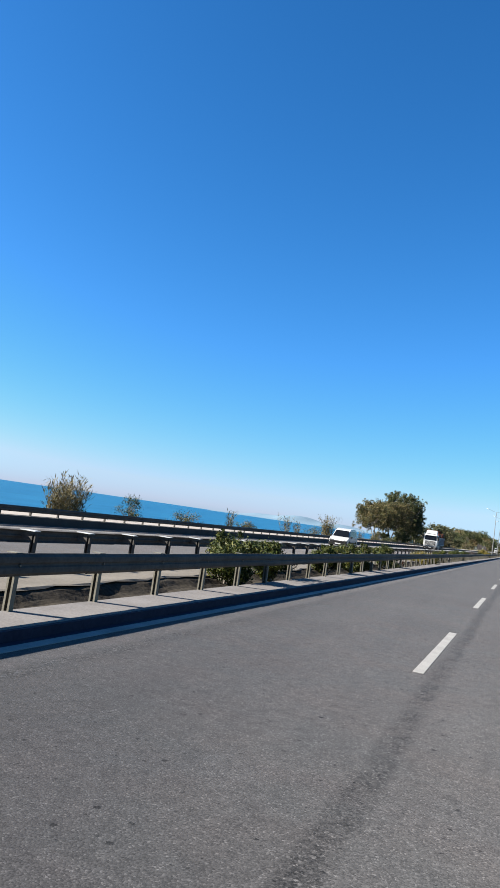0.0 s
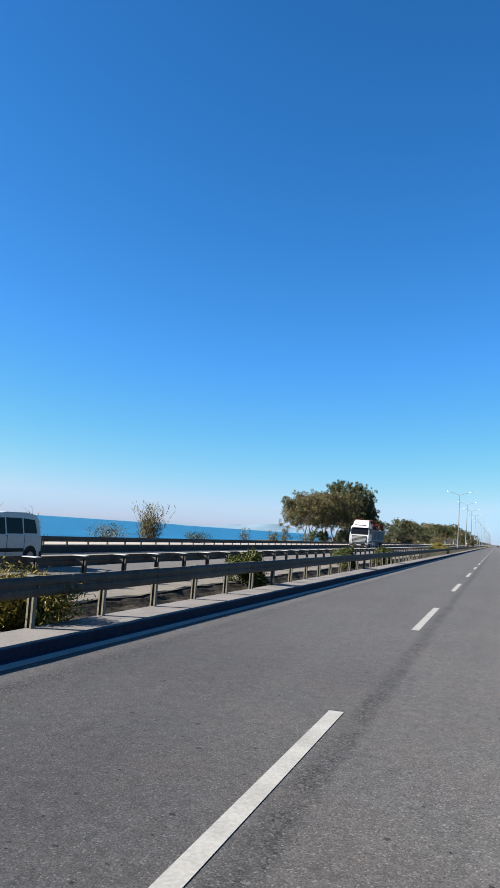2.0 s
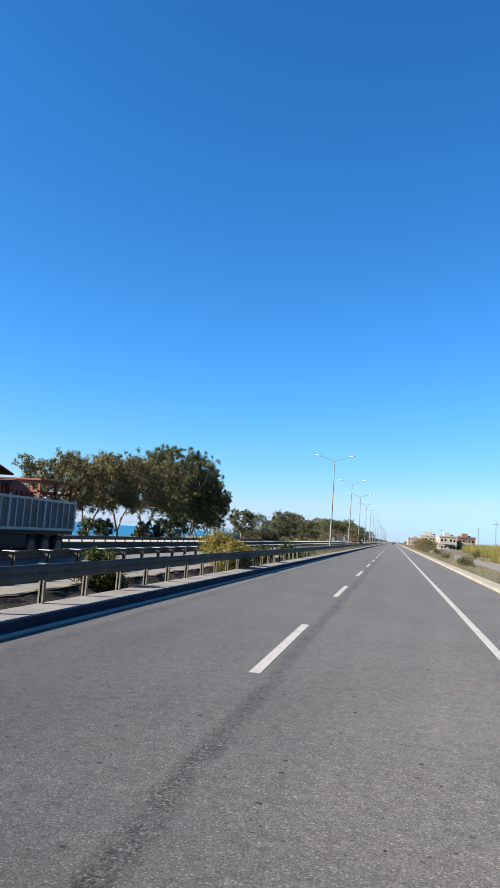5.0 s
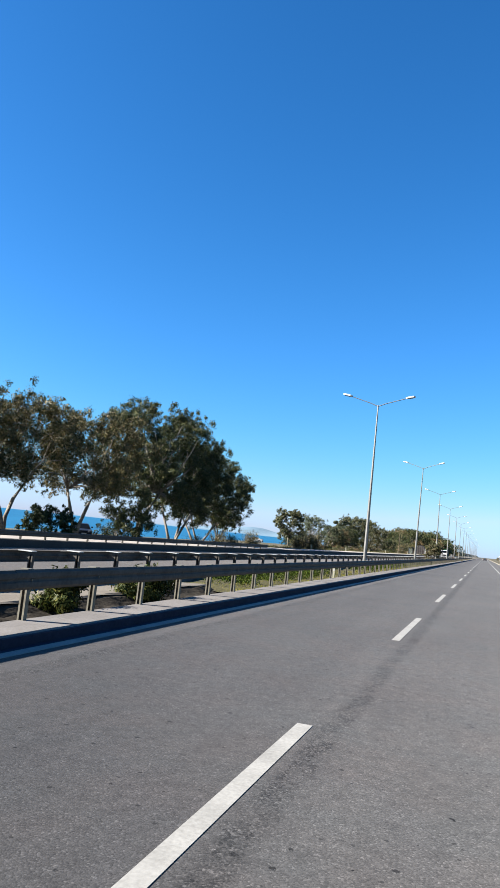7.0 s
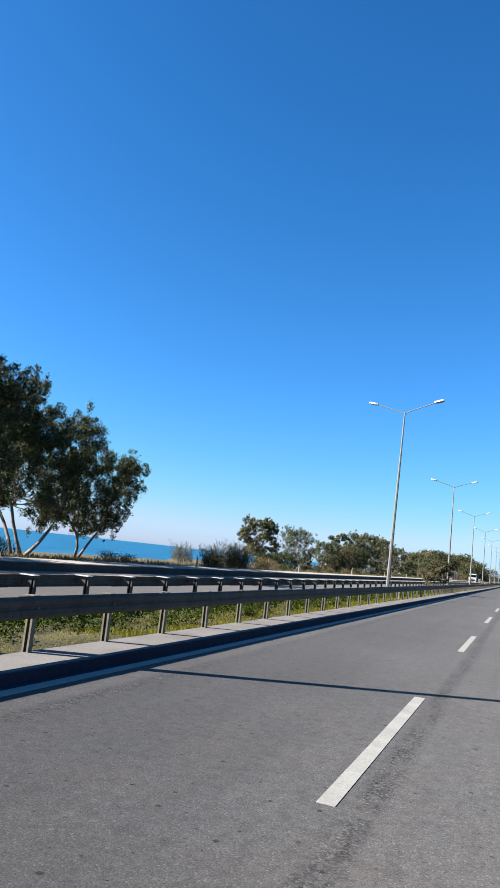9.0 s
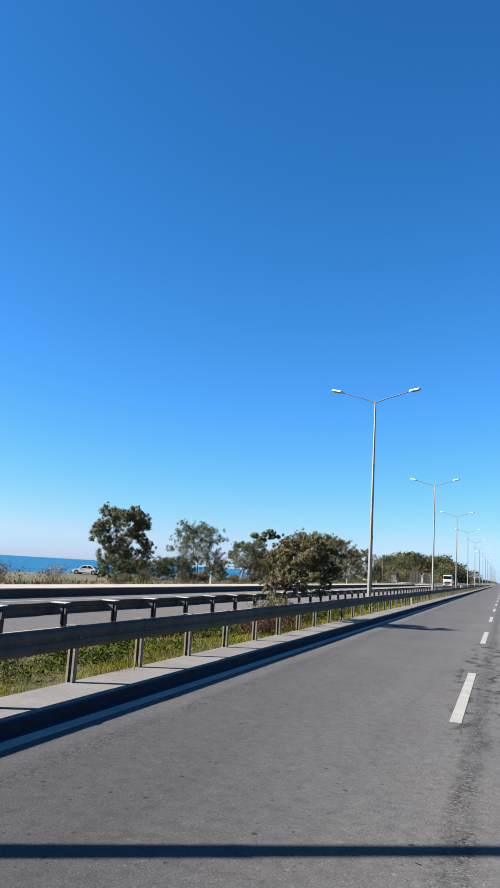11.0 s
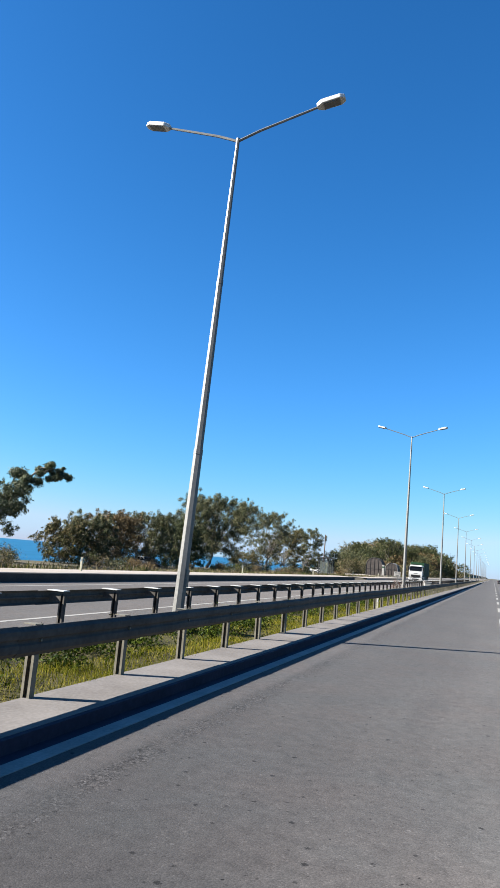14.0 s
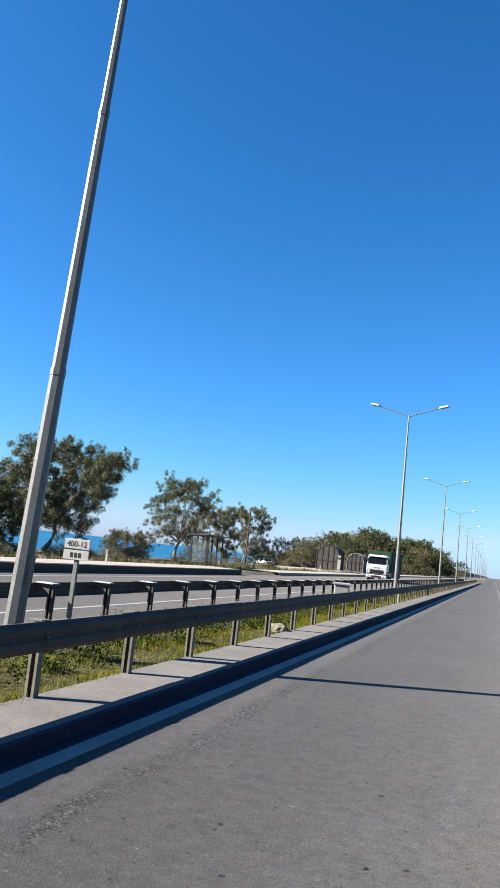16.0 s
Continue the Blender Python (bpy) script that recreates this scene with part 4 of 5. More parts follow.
OLE = "leafy green oleander shrub in the median bed"
BED = [(17.2, 1.35, 0.9, 0), (20.4, 1.2, 0.8, 0), (27.0, 1.15, 0.75, 0), (31.2, 1.15, 0.8, 0), (33.3, 1.3, 0.75, 0), (39.6, 1.25, 0.85, 0), (56.4, 0.8, 1.15, 1),
       (67.8, 1.2, 0.75, 0), (83.6, 1.25, 0.85, 0), (96.2, 1.2, 0.85, 0), (94.0, 0.9, 0.5, 0), (113.0, 1.3, 0.55, 2), (125.3, 0.6, 0.5, 0), (134.3, 1.15, 0.8, 0), (148.2, 1.8, 1.35, 1), (151.0, 1.45, 0.9, 1),
       (158.0, 1.1, 0.8, 0), (168.9, 1.2, 0.8, 0), (175.2, 0.75, 0.6, 0), (178.6, 0.8, 0.75, 0), (46.6, 0.35, 0.25, 2)]
for i, (y, h, sp, kind) in enumerate(BED):
    mat, label = ((M_OLEA, OLE), (M_LIME, "golden yellow-green shrub in the median bed"), (M_RUSTY, "small dry brown shrub in the median bed"))[kind]
    shrub(pose(-5.85, y, -0.03), h * 0.9, sp * 1.0, 200 + i, mat, (int(12000 * sp + 2000), int(18000 * sp), 900)[kind], (0.105, 0.08, 0.05)[kind], label, "median shrubs")

# small tree and dry shrub in the grassed median
tree(pose(-7.45, 283.5, 0.0), 3.05, 1.32, 1.15, 301, M_ROSE, 46000, 0.07, "small olive-green wild tree with pinkish tips in the median grass", lean=(1.3, 0.35), clumps=34, stems=2, dense=0.24, bow=0.6, bark=M_TWIG)
shrub(pose(-6.9, 282.4, 0.0), 0.9, 1.0, 302, M_EUCA, 1800, 0.09, "low dark shrub at the foot of a small tree")
shrub(pose(-7.3, 384.2, 0.0), 1.15, 0.75, 303, leaf_material("reddish_twigs", [(0.2, (0.05, 0.0214, 0.0143)), (0.6, (0.1143, 0.0571, 0.0429)), (0.9, (0.15, 0.0929, 0.0714))]), 900, 0.06, "dry reddish twiggy shrub by a lamp post")
shrub(pose(-5.9, 379.6, 0.0), 0.75, 0.8, 304, M_DRY, 700, 0.07, "tangled dry brush in the median grass")
for i, (x, y, h, sp) in enumerate(((-5.9, 278.4, 0.62, 0.95), (-6.0, 280.4, 0.7, 1.0), (-5.7, 276.9, 0.45, 0.7))):
    shrub(pose(x, y, 0.0), h, sp, 305 + i, M_RUSTY, 5200, 0.05, "low reddish dead brush in the median grass", "dead brush")


def reeds(m, h, spread, seed, count, label):
    """Leaning canes with blade leaves."""
    rng = np.random.default_rng(seed)
    ob = thing("reed_clump", m, label, "reeds", "shore reeds")
    verts, blades = [], []
    for _ in range(count):
        a, r = rng.uniform(0, 6.28), spread * math.sqrt(rng.uniform(0, 1)) * 0.6
        foot = np.array([math.cos(a) * r, math.sin(a) * r, -0.1])
        tall = h * rng.uniform(0.45, 1.0)
        tip = foot + np.array([rng.normal() * 0.22 * tall, rng.normal() * 0.22 * tall, tall])
        side = np.array([math.cos(a + 1.57), math.sin(a + 1.57), 0]) * 0.012
        verts += [foot - side, foot + side, tip + side * 0.5, tip - side * 0.5]
        for _ in range(15):
            s = rng.uniform(0.12, 1.0)
            root = foot + (tip - foot) * s
            b = rng.uniform(0, 6.28)
            out = np.array([math.cos(b), math.sin(b), rng.uniform(0.2, 1.1)]) * rng.uniform(0.25, 0.5)
            w = np.array([-math.sin(b), math.cos(b), 0]) * 0.028
            blades += [root - w, root + out * 0.5 + w, root + out, root + out * 0.5 - w]
    part("cane_tuft", mesh_from("cane_tuft", verts, np.arange(len(verts)).reshape(-1, 4), M_DRY), M_DRY, ob)
    part("blade_tuft", mesh_from("blade_tuft", blades, np.arange(len(blades)).reshape(-1, 4), M_REED), M_REED, ob)
    return ob


for i, (x, y, h, sp, n) in enumerate(((-24.5, 36.5, 2.6, 1.6, 110), (-23.5, 34.0, 2.0, 1.0, 50), (-24, 61.0, 2.0, 0.5, 16), (-24, 77.6, 2.6, 0.8, 22), (-24, 82.0, 2.2, 0.6, 14), (-24.5, 97.8, 3.3, 1.3, 100),
                                      (-24.5, 120.8, 2.0, 0.9, 20), (-27, 239.5, 2.2, 1.6, 60), (-27, 244.5, 1.8, 1.5, 45), (-25.5, 278.5, 3.0, 2.3, 230), (-26, 273.5, 2.4, 1.8, 150), (-27, 290.0, 1.9, 1.5, 90), (-44, 304.0, 3.2, 2.6, 120))):
    reeds(pose(x, y, 0.15 if x > -25 else ground_at(x, y)), h, sp, 400 + i, n, "tall dry beige and green reeds on the shore edge")
for i, (y, h, sp) in enumerate(((43.6, 1.9, 1.2), (52.6, 1.2, 1.5), (91.3, 1.3, 2.2), (107.0, 1.0, 1.4), (130.6, 1.7, 1.1), (135.9, 2.2, 1.0), (146.0, 1.4, 1.6), (12.0, 1.6, 1.4), (66.0, 1.0, 1.2))):
    shrub(pose(-24.3, y, 0.05), h, sp, 440 + i, M_EUCA if i % 3 else M_PINE, 1800, 0.13, "wind-shaped green shrub on the shore edge", "shore shrubs")
for i in range(26):
    y = 236 + i * 11.3 + rng.uniform(-3, 3)
    x = rng.uniform(-38, -26)
    kind = (M_EUCA, M_BRUSH, M_DRY, M_OLEA)[i % 4]
    shrub(planted(x, y), rng.uniform(0.8, 1.7), rng.uniform(0.9, 1.8), 470 + i, kind, 1300, 0.14, ("olive green", "reddish brown", "dry straw-coloured", "fresh green")[i % 4] + " shrub in the coastal scrub", "coastal scrub")


for i in range(44):
    y = 326 + i * 3.6 + rng.uniform(-2, 2)
    kind = (M_BRUSH, M_OLEA, M_GUM, M_BRUSH)[i % 4]
    shrub(planted(rng.uniform(-43.5, -36), y), rng.uniform(0.6, 1.5), rng.uniform(0.9, 1.9), 560 + i, kind, 1500, 0.14, ("reddish brown", "fresh green", "dark olive", "rust-coloured")[i % 4] + " low shrub under the shore trees", "shore undergrowth")


# ---- grass ----
def blades(name, count, place, tall, width, mat, seed, label):
    """Bent blades in one mesh. place(rng, n) gives feet, tall(rng, feet) heights."""
    g = np.random.default_rng(seed)
    feet = place(g, count)
    h = tall(g, feet)
    a = g.uniform(0, 2 * np.pi, count)
    side = np.stack([np.cos(a), np.sin(a), 0 * a], 1) * (width * g.uniform(0.6, 1.4, count))[:, None]
    lean = np.stack([g.normal(size=count) * 0.35, g.normal(size=count) * 0.35, 0 * a], 1) * h[:, None]
    up = np.stack([0 * a, 0 * a, h], 1)
    verts = np.stack([feet - side, feet + side, feet + up + lean], 1).reshape(-1, 3)
    ob = new(name, mesh_from(name, verts, np.arange(3 * count).reshape(-1, 3), mat))
    return tagged(ob, label, "grass", kind="stuff")


def median_feet(g, n):
    y = MEDIAN_TURN + (480 - MEDIAN_TURN) * g.uniform(0, 1, n)
    y = np.where((y < 222) & (g.uniform(0, 1, n) > 0.3), y + g.uniform(45, 230, n), y)
    x = -7.5 + (2.54 + 0.06 * g.normal(size=n)) * g.uniform(0, 1, n) ** 0.72
    return np.stack([x, y, turf_height(x, y) - 0.01], 1)


def median_tall(g, f):
    patch = 0.5 + 0.5 * np.sin(f[:, 1] * 0.8 + 2.1 * np.sin(f[:, 0] * 1.9 + f[:, 1] * 0.23)) * np.sin(f[:, 0] * 2.3 + f[:, 1] * 0.37)
    fringe = np.clip((f[:, 0] + 5.35) / 0.3, 0, 1)
    patch = patch * (0.25 + 0.75 * np.clip((f[:, 1] - 195) / 45, 0, 1))
    near = 0.4 + 0.6 * np.clip((f[:, 0] + 6.7) / 0.7, 0, 1)
    return (0.035 + 0.075 * patch + 0.02 * fringe) * near * g.uniform(0.35, 1.7, len(f))


blades("grass", 430000, median_feet, median_tall, 0.005, M_GRASS, 21, "short green and straw-coloured grass of the median")


def weed_bed(count, leaves, seed):
    """Low lumps of dark green weeds, thickest along the far half of the median."""
    g = np.random.default_rng(seed)
    y = 184 + 290 * g.uniform(0, 1, count)
    x = -7.5 + 1.8 * g.uniform(0, 1, count) ** 1.15
    keep = np.sin(y * 0.23 + 1.3 * np.sin(y * 0.071)) + 0.35 * g.normal(size=count) > np.where(y > 228, -1.5, -0.4)
    lumps = []
    for a, b in zip(x[keep], y[keep]):
        r = g.uniform(0.12, 0.36)
        lumps.append(((a, b, 0.03 + r * 0.35), (r, r * 1.3, r * g.uniform(0.5, 0.9))))
    tagged(new("weeds", leaf_mesh("weeds", lumps, leaves, 0.062, M_WEED, seed, 0.0, 0.5)), "low dark green weeds in the median grass", "weeds", kind="stuff")


weed_bed(4200, 250000, 27)


def shore_feet(g, n):
    y = g.uniform(0, 530, n)
    wide = np.where(y < 185, 3.4, 15.0)
    x = -21.7 - wide * g.uniform(0, 1, n) ** 1.5
    return np.stack([x, y, land_height(x, y) - 0.02], 1)


blades("dry_grass", 42000, shore_feet, lambda g, f: g.uniform(0.08, 0.4, len(f)) * (0.6 + 0.6 * np.sin(f[:, 1] * 0.35 + 3 * np.sin(f[:, 0] * 0.4)) ** 2), 0.03, M_DRY, 22, "tall dry straw-coloured grass of the shore scrub")


blades("scrub", 42000, shore_feet, lambda g, f: g.uniform(0.1, 0.6, len(f)) * np.sin(f[:, 1] * 0.27 + 2 * np.sin(f[:, 0] * 0.5)) ** 2, 0.04, M_OLEA, 24, "green and brown low scrub of the shore")


def verge_feet(g, n):
    y = 60 + 360 * g.uniform(0, 1, n)
    x = 6.55 + 2.8 * g.uniform(0, 1, n)
    return np.stack([x, y, turf_height(x, y) + 0.04], 1)


def verge_tall(g, f):
    return g.uniform(0.03, 0.16, len(f)) * (0.4 + np.sin(f[:, 1] * 0.5 + 2 * np.sin(f[:, 0] * 1.4)) ** 2)


blades("verge_grass", 45000, verge_feet, verge_tall, 0.012, M_REED, 23, "low yellow-green weeds of the roadside verge")


def field_feet(g, n):
    y = 196 + 255 * g.uniform(0, 1, n) + 6 * g.normal(size=n)
    x = 13.8 + 0.075 * (y - 190) + 1.6 * np.sin(y * 0.11) + (19 + 5 * np.sin(y * 0.05)) * g.uniform(0, 1, n) ** 1.2
    return np.stack([x, y, land_height(x, y)], 1)


blades("golden_reeds", 50000, field_feet, lambda g, f: g.uniform(0.8, 2.9, len(f)) * np.clip((f[:, 0] - 13.5) / 4, 0.12, 1), 0.035, M_GOLD, 28, "tall golden dry reeds in the field")
blades("field_grass", 30000, lambda g, n: field_feet(g, n) - np.array([1.5, 0, 0]), lambda g, f: g.uniform(0.1, 0.4, len(f)), 0.03, M_BRUSH, 29, "low rust-brown grass in the field")
for i, (x, y, h, sp) in enumerate(((7.9, 181, 0.9, 0.9), (8.3, 187, 0.7, 0.8), (8.6, 214, 0.8, 1.1), (9.0, 243, 0.9, 1.2), (8.4, 268, 0.9, 1.2), (14.6, 236, 1.2, 1.3))):
    shrub(pose(x, y, 0.02), h, sp, 520 + i, M_OLEA if i % 2 else M_EUCA, 1500, 0.13, "low olive shrub on the roadside verge", "verge shrubs")


# ---- small roadside things ----
def reflector_post(x, y):
    ob = thing("marker_post", pose(x, y, -0.02, random.uniform(-2, 2), random.uniform(-2, 2), 0), "short cream plastic marker post in the grass", "marker post", "marker posts")
    part("shaft", prism([(-0.05, -0.03), (0.05, -0.03), (0.05, 0.02), (0.02, 0.045), (-0.02, 0.045), (-0.05, 0.02)], "z", 0, 0.55, 0.006), M_STUB, ob)
    part("reflector", boxed(-0.03, 0.03, -0.036, -0.03, 0.4, 0.5), M_ZINC, ob)


for x, y in ((-5.3, 197.9), (-5.3, 253.3), (-5.04, 306.0), (-5.06, 360.0), (-5.1, 414.6), (-5.1, 469.0)):
    reflector_post(x, y)


def shore_post(y):
    ob = thing("marker_post", pose(-20.7, y, 0.37, random.uniform(-2, 2), random.uniform(-2, 2), 0), "white marker post on the shore walk", "marker post", "shore marker posts")
    part("shaft", prism([(-0.06, -0.05), (0.06, -0.05), (0.06, 0.02), (0.02, 0.05), (-0.02, 0.05), (-0.06, 0.02)], "z", -0.02, 0.72, 0.008), M_STUB, ob)
    part("reflector", boxed(-0.035, 0.035, -0.057, -0.05, 0.52, 0.64), M_GREYP, ob)


for k in range(9):
    shore_post(258.6 + 25.7 * k)
verge_post = thing("marker_post", pose(7.1, 153, 0.08, 1, -2, 0), "white plastic marker post on the roadside verge", "marker post", "verge marker posts")
part("shaft", prism([(-0.06, -0.05), (0.06, -0.05), (0.06, 0.02), (0.02, 0.05), (-0.02, 0.05), (-0.06, 0.02)], "z", -0.05, 0.8, 0.008), M_WHITE, verge_post)
part("reflector", boxed(-0.035, 0.035, -0.057, -0.05, 0.58, 0.7), M_GREYP, verge_post)


def lettering(words, size):
    """Raised characters of the built-in font as one mesh, centred on their foot."""
    text = bpy.data.curves.new("lettering", "FONT")
    text.body, text.size, text.extrude, text.align_x = words, size, 0.002, "CENTER"
    draft = new("lettering", text)
    me = bpy.data.meshes.new_from_object(draft.evaluated_get(bpy.context.evaluated_depsgraph_get()))
    bpy.data.objects.remove(draft)
    me.materials.clear()
    me.materials.append(M_BLACK)
    return me


M_PANEL = surface("off_white_sign_paint", (0.155, 0.15, 0.145), (0.215, 0.21, 0.2), 14.0, 3.0, 0.6, relief=0.05)


def km_sign():
    ob = thing("road_sign", pose(-7.92, 389.4, 0.0), "small white two-panel sign on a steel post", "sign")
    part("post", prism([(-0.04, -0.03), (0.04, -0.03), (0.04, 0.03), (-0.04, 0.03)], "z", -0.1, 1.7, 0.004), M_POLE, ob)
    upper = part("panel", boxed(-0.27, 0.27, -0.06, -0.04, 1.5, 1.68, bevel=0.006), M_PANEL, ob, "white panel with dark lettering")
    part("lettering", lettering("400-12", 0.15), M_BLACK, upper, at=pose(0, -0.063, 1.538, 90))
    lower = part("panel", boxed(-0.27, 0.27, -0.06, -0.04, 1.3, 1.475, bevel=0.006), M_PANEL, ob, "white panel with dark bars")
    for k in range(3):
        part("bar", boxed(-0.12 + 0.085 * k, -0.065 + 0.085 * k, -0.066, -0.061, 1.345, 1.43), M_BLACK, lower)


km_sign()


def rough_block(name, m, sx, sy, sz, mat, seed, label, category):
    bm = bmesh.new()
    bmesh.ops.create_icosphere(bm, subdivisions=3, radius=1.0)
    for v in bm.verts:
        d = v.co.normalized()
        k = 1 / max(abs(d.x), abs(d.y), abs(d.z)) ** 0.55
        n = noise.noise(d * 2.1 + Vector((seed, 0, 0))) * 0.16
        v.co = Vector((d.x * sx, d.y * sy, d.z * sz)) * (k * 0.75 + n)
    me = bm_mesh(name, bm, mat)
    ob = new(name, me)
    ob.matrix_basis = m
    return tagged(ob, label, category)


rough_block("rock", pose(-5.2, 393.7, 0.12), 0.3, 0.26, 0.2, M_ROCK, 1, "pale brown rock in the median grass", "rock")
rough_block("rock", pose(-5.6, 294.4, 0.1), 0.16, 0.2, 0.2, M_ROCK, 4, "small pale rock in the median grass", "rock")
block = thing("concrete_block", pose(-7.3, 411.2, 0.0, 0, 0, 12), "chipped white concrete block in the median", "block")
part("body", boxed(-0.35, 0.35, -0.55, 0.55, 0.0, 0.74, bevel=0.05), M_PANEL, block)
part("cap", boxed(-0.4, 0.4, -0.6, 0.6, 0.74, 0.83, bevel=0.02), M_PANEL, block)


# ---- bus shelter and shed ----
M_BOX = plain("dark_steel_frame", (0.022, 0.0225, 0.024), 0.5, spec=0.3)


def bus_shelter(m):
    ob = thing("bus_shelter", m, "steel and glass bus shelter on the shore walk", "bus shelter")
    for x in (-0.7, 0.7):
        for y in (-1.9, -0.63, 0.63, 1.9):
            part("post", boxed(x - 0.06, x + 0.06, y - 0.06, y + 0.06, 0, 2.5, bevel=0.008), M_BOX, ob)
    part("roof", prism([(-1.0, 2.5), (1.0, 2.62), (1.0, 2.72), (-1.0, 2.6)], "y", -2.3, 2.3, 0.02), M_BOX, ob)
    for y in (-1.265, 0.0, 1.265):
        part("pane", boxed(-0.715, -0.7, y - 0.56, y + 0.56, 0.3, 2.3), M_CLEAR, ob)
    for y in (-1.9, 1.9):
        part("pane", boxed(-0.62, 0.62, y - 0.008, y + 0.008, 0.3, 2.3), M_CLEAR, ob)
    part("bench", boxed(-0.6, -0.2, -1.6, 1.6, 0.42, 0.48, bevel=0.01), M_BARK, ob)


bus_shelter(pose(-24.4, 436.2, ground_at(-24.4, 436.2)))


def hoop(w, side, rise, steps=12):
    """Points of an arch: upright sides, then a rounded top."""
    return [(-w, 0.0), (-w, side)] + [(-w * math.cos(a), side + rise * math.sin(a)) for a in (math.pi * k / steps for k in range(1, steps))] + [(w, side), (w, 0.0)]


def hoop_shed(m, w, side, rise, deep, frame_mat, label):
    """A small arched shed: mesh cladding on steel hoops."""
    ob = thing("shed", m, label, "shed", "hoop sheds")
    part("shell", prism(hoop(w, side, rise), "y", 0.05, deep), M_NET, ob)
    for k in range(3):
        y = 0.02 + (deep - 0.06) * k / 2
        part("rib", tube(bmesh.new(), [(x * 1.012, y, z * 1.012) for x, z in hoop(w, side, rise)], [0.06] * 15, 6), frame_mat, ob)
    for x in (-0.5 * w, 0.0, 0.5 * w):
        part("upright", boxed(x - 0.03, x + 0.03, -0.02, 0.03, 0.0, side + rise * math.sqrt(1 - (x / w) ** 2)), M_BOX, ob)
    part("crossbar", boxed(-w + 0.02, w - 0.02, -0.015, 0.035, 1.7, 1.75), M_BOX, ob)
    part("plinth", boxed(-w - 0.2, w + 0.2, -0.4, deep + 0.2, -0.3, 0.25, bevel=0.03), M_KERB, ob)


hoop_shed(pose(-25.4, 489, ground_at(-25.4, 489)), 1.75, 2.5, 1.6, 4.0, M_BOX, "dark arched hoop shed with mesh cladding beside the road")
hoop_shed(pose(-23.2, 501, ground_at(-23.2, 501)), 1.4, 1.9, 1.3, 4.0, M_GREYP, "small arched hoop shed with a grey frame")
totem = thing("totem_sign", pose(-23.1, 487, ground_at(-23.1, 487)), "slim pale totem sign beside the hoop shed", "sign")
part("panel", boxed(-0.24, 0.24, -0.12, 0.12, 0.3, 2.5, bevel=0.03), M_PANEL, totem)
part("base", boxed(-0.6, 0.6, -0.25, 0.25, -0.1, 0.3, bevel=0.03), M_KERB, totem)
part("band", boxed(-0.24, 0.24, -0.128, -0.122, 1.9, 2.2), M_GREEN, totem, "green band")
tagged(new("apron", bm_mesh("apron", boxed(-28.5, -21.62, 472, 508, -1.0, 0.33, bevel=0.03), M_WALK)), "pale concrete apron in front of the hoop shed", "pavement", kind="structure")


# ---- vehicles ----
def wheel(parent, x, y, r, w, rim=M_RIM):
    side = 1 if x > 0 else -1
    t = part("wheel", disc(bmesh.new(), x - w / 2, x + w / 2, y, r, r, 24), M_TYRE, parent, "black rubber tyre")
    part("rim", disc(bmesh.new(), x + side * (w / 2 - 0.01), x + side * (w / 2 + 0.012), y, r, r * 0.62, 16), rim, t)


def slanted(profile, half, z0, lean, bevel=0.02):
    """A side profile (y, z) spread to both sides, narrowing by lean for each metre over z0."""
    bm = bmesh.new()
    rows = [[bm.verts.new((s * (half - lean * max(0.0, z - z0)), y, z)) for y, z in profile] for s in (-1, 1)]
    n = len(profile)
    faces = [bm.faces.new(rows[0]), bm.faces.new(rows[1][::-1])]
    for i in range(n):
        faces.append(bm.faces.new((rows[0][i], rows[1][i], rows[1][(i + 1) % n], rows[0][(i + 1) % n])))
    if bevel:
        bmesh.ops.bevel(bm, geom=list({e for f in faces for e in f.edges}), offset=bevel, segments=2, affect="EDGES")
    return bm


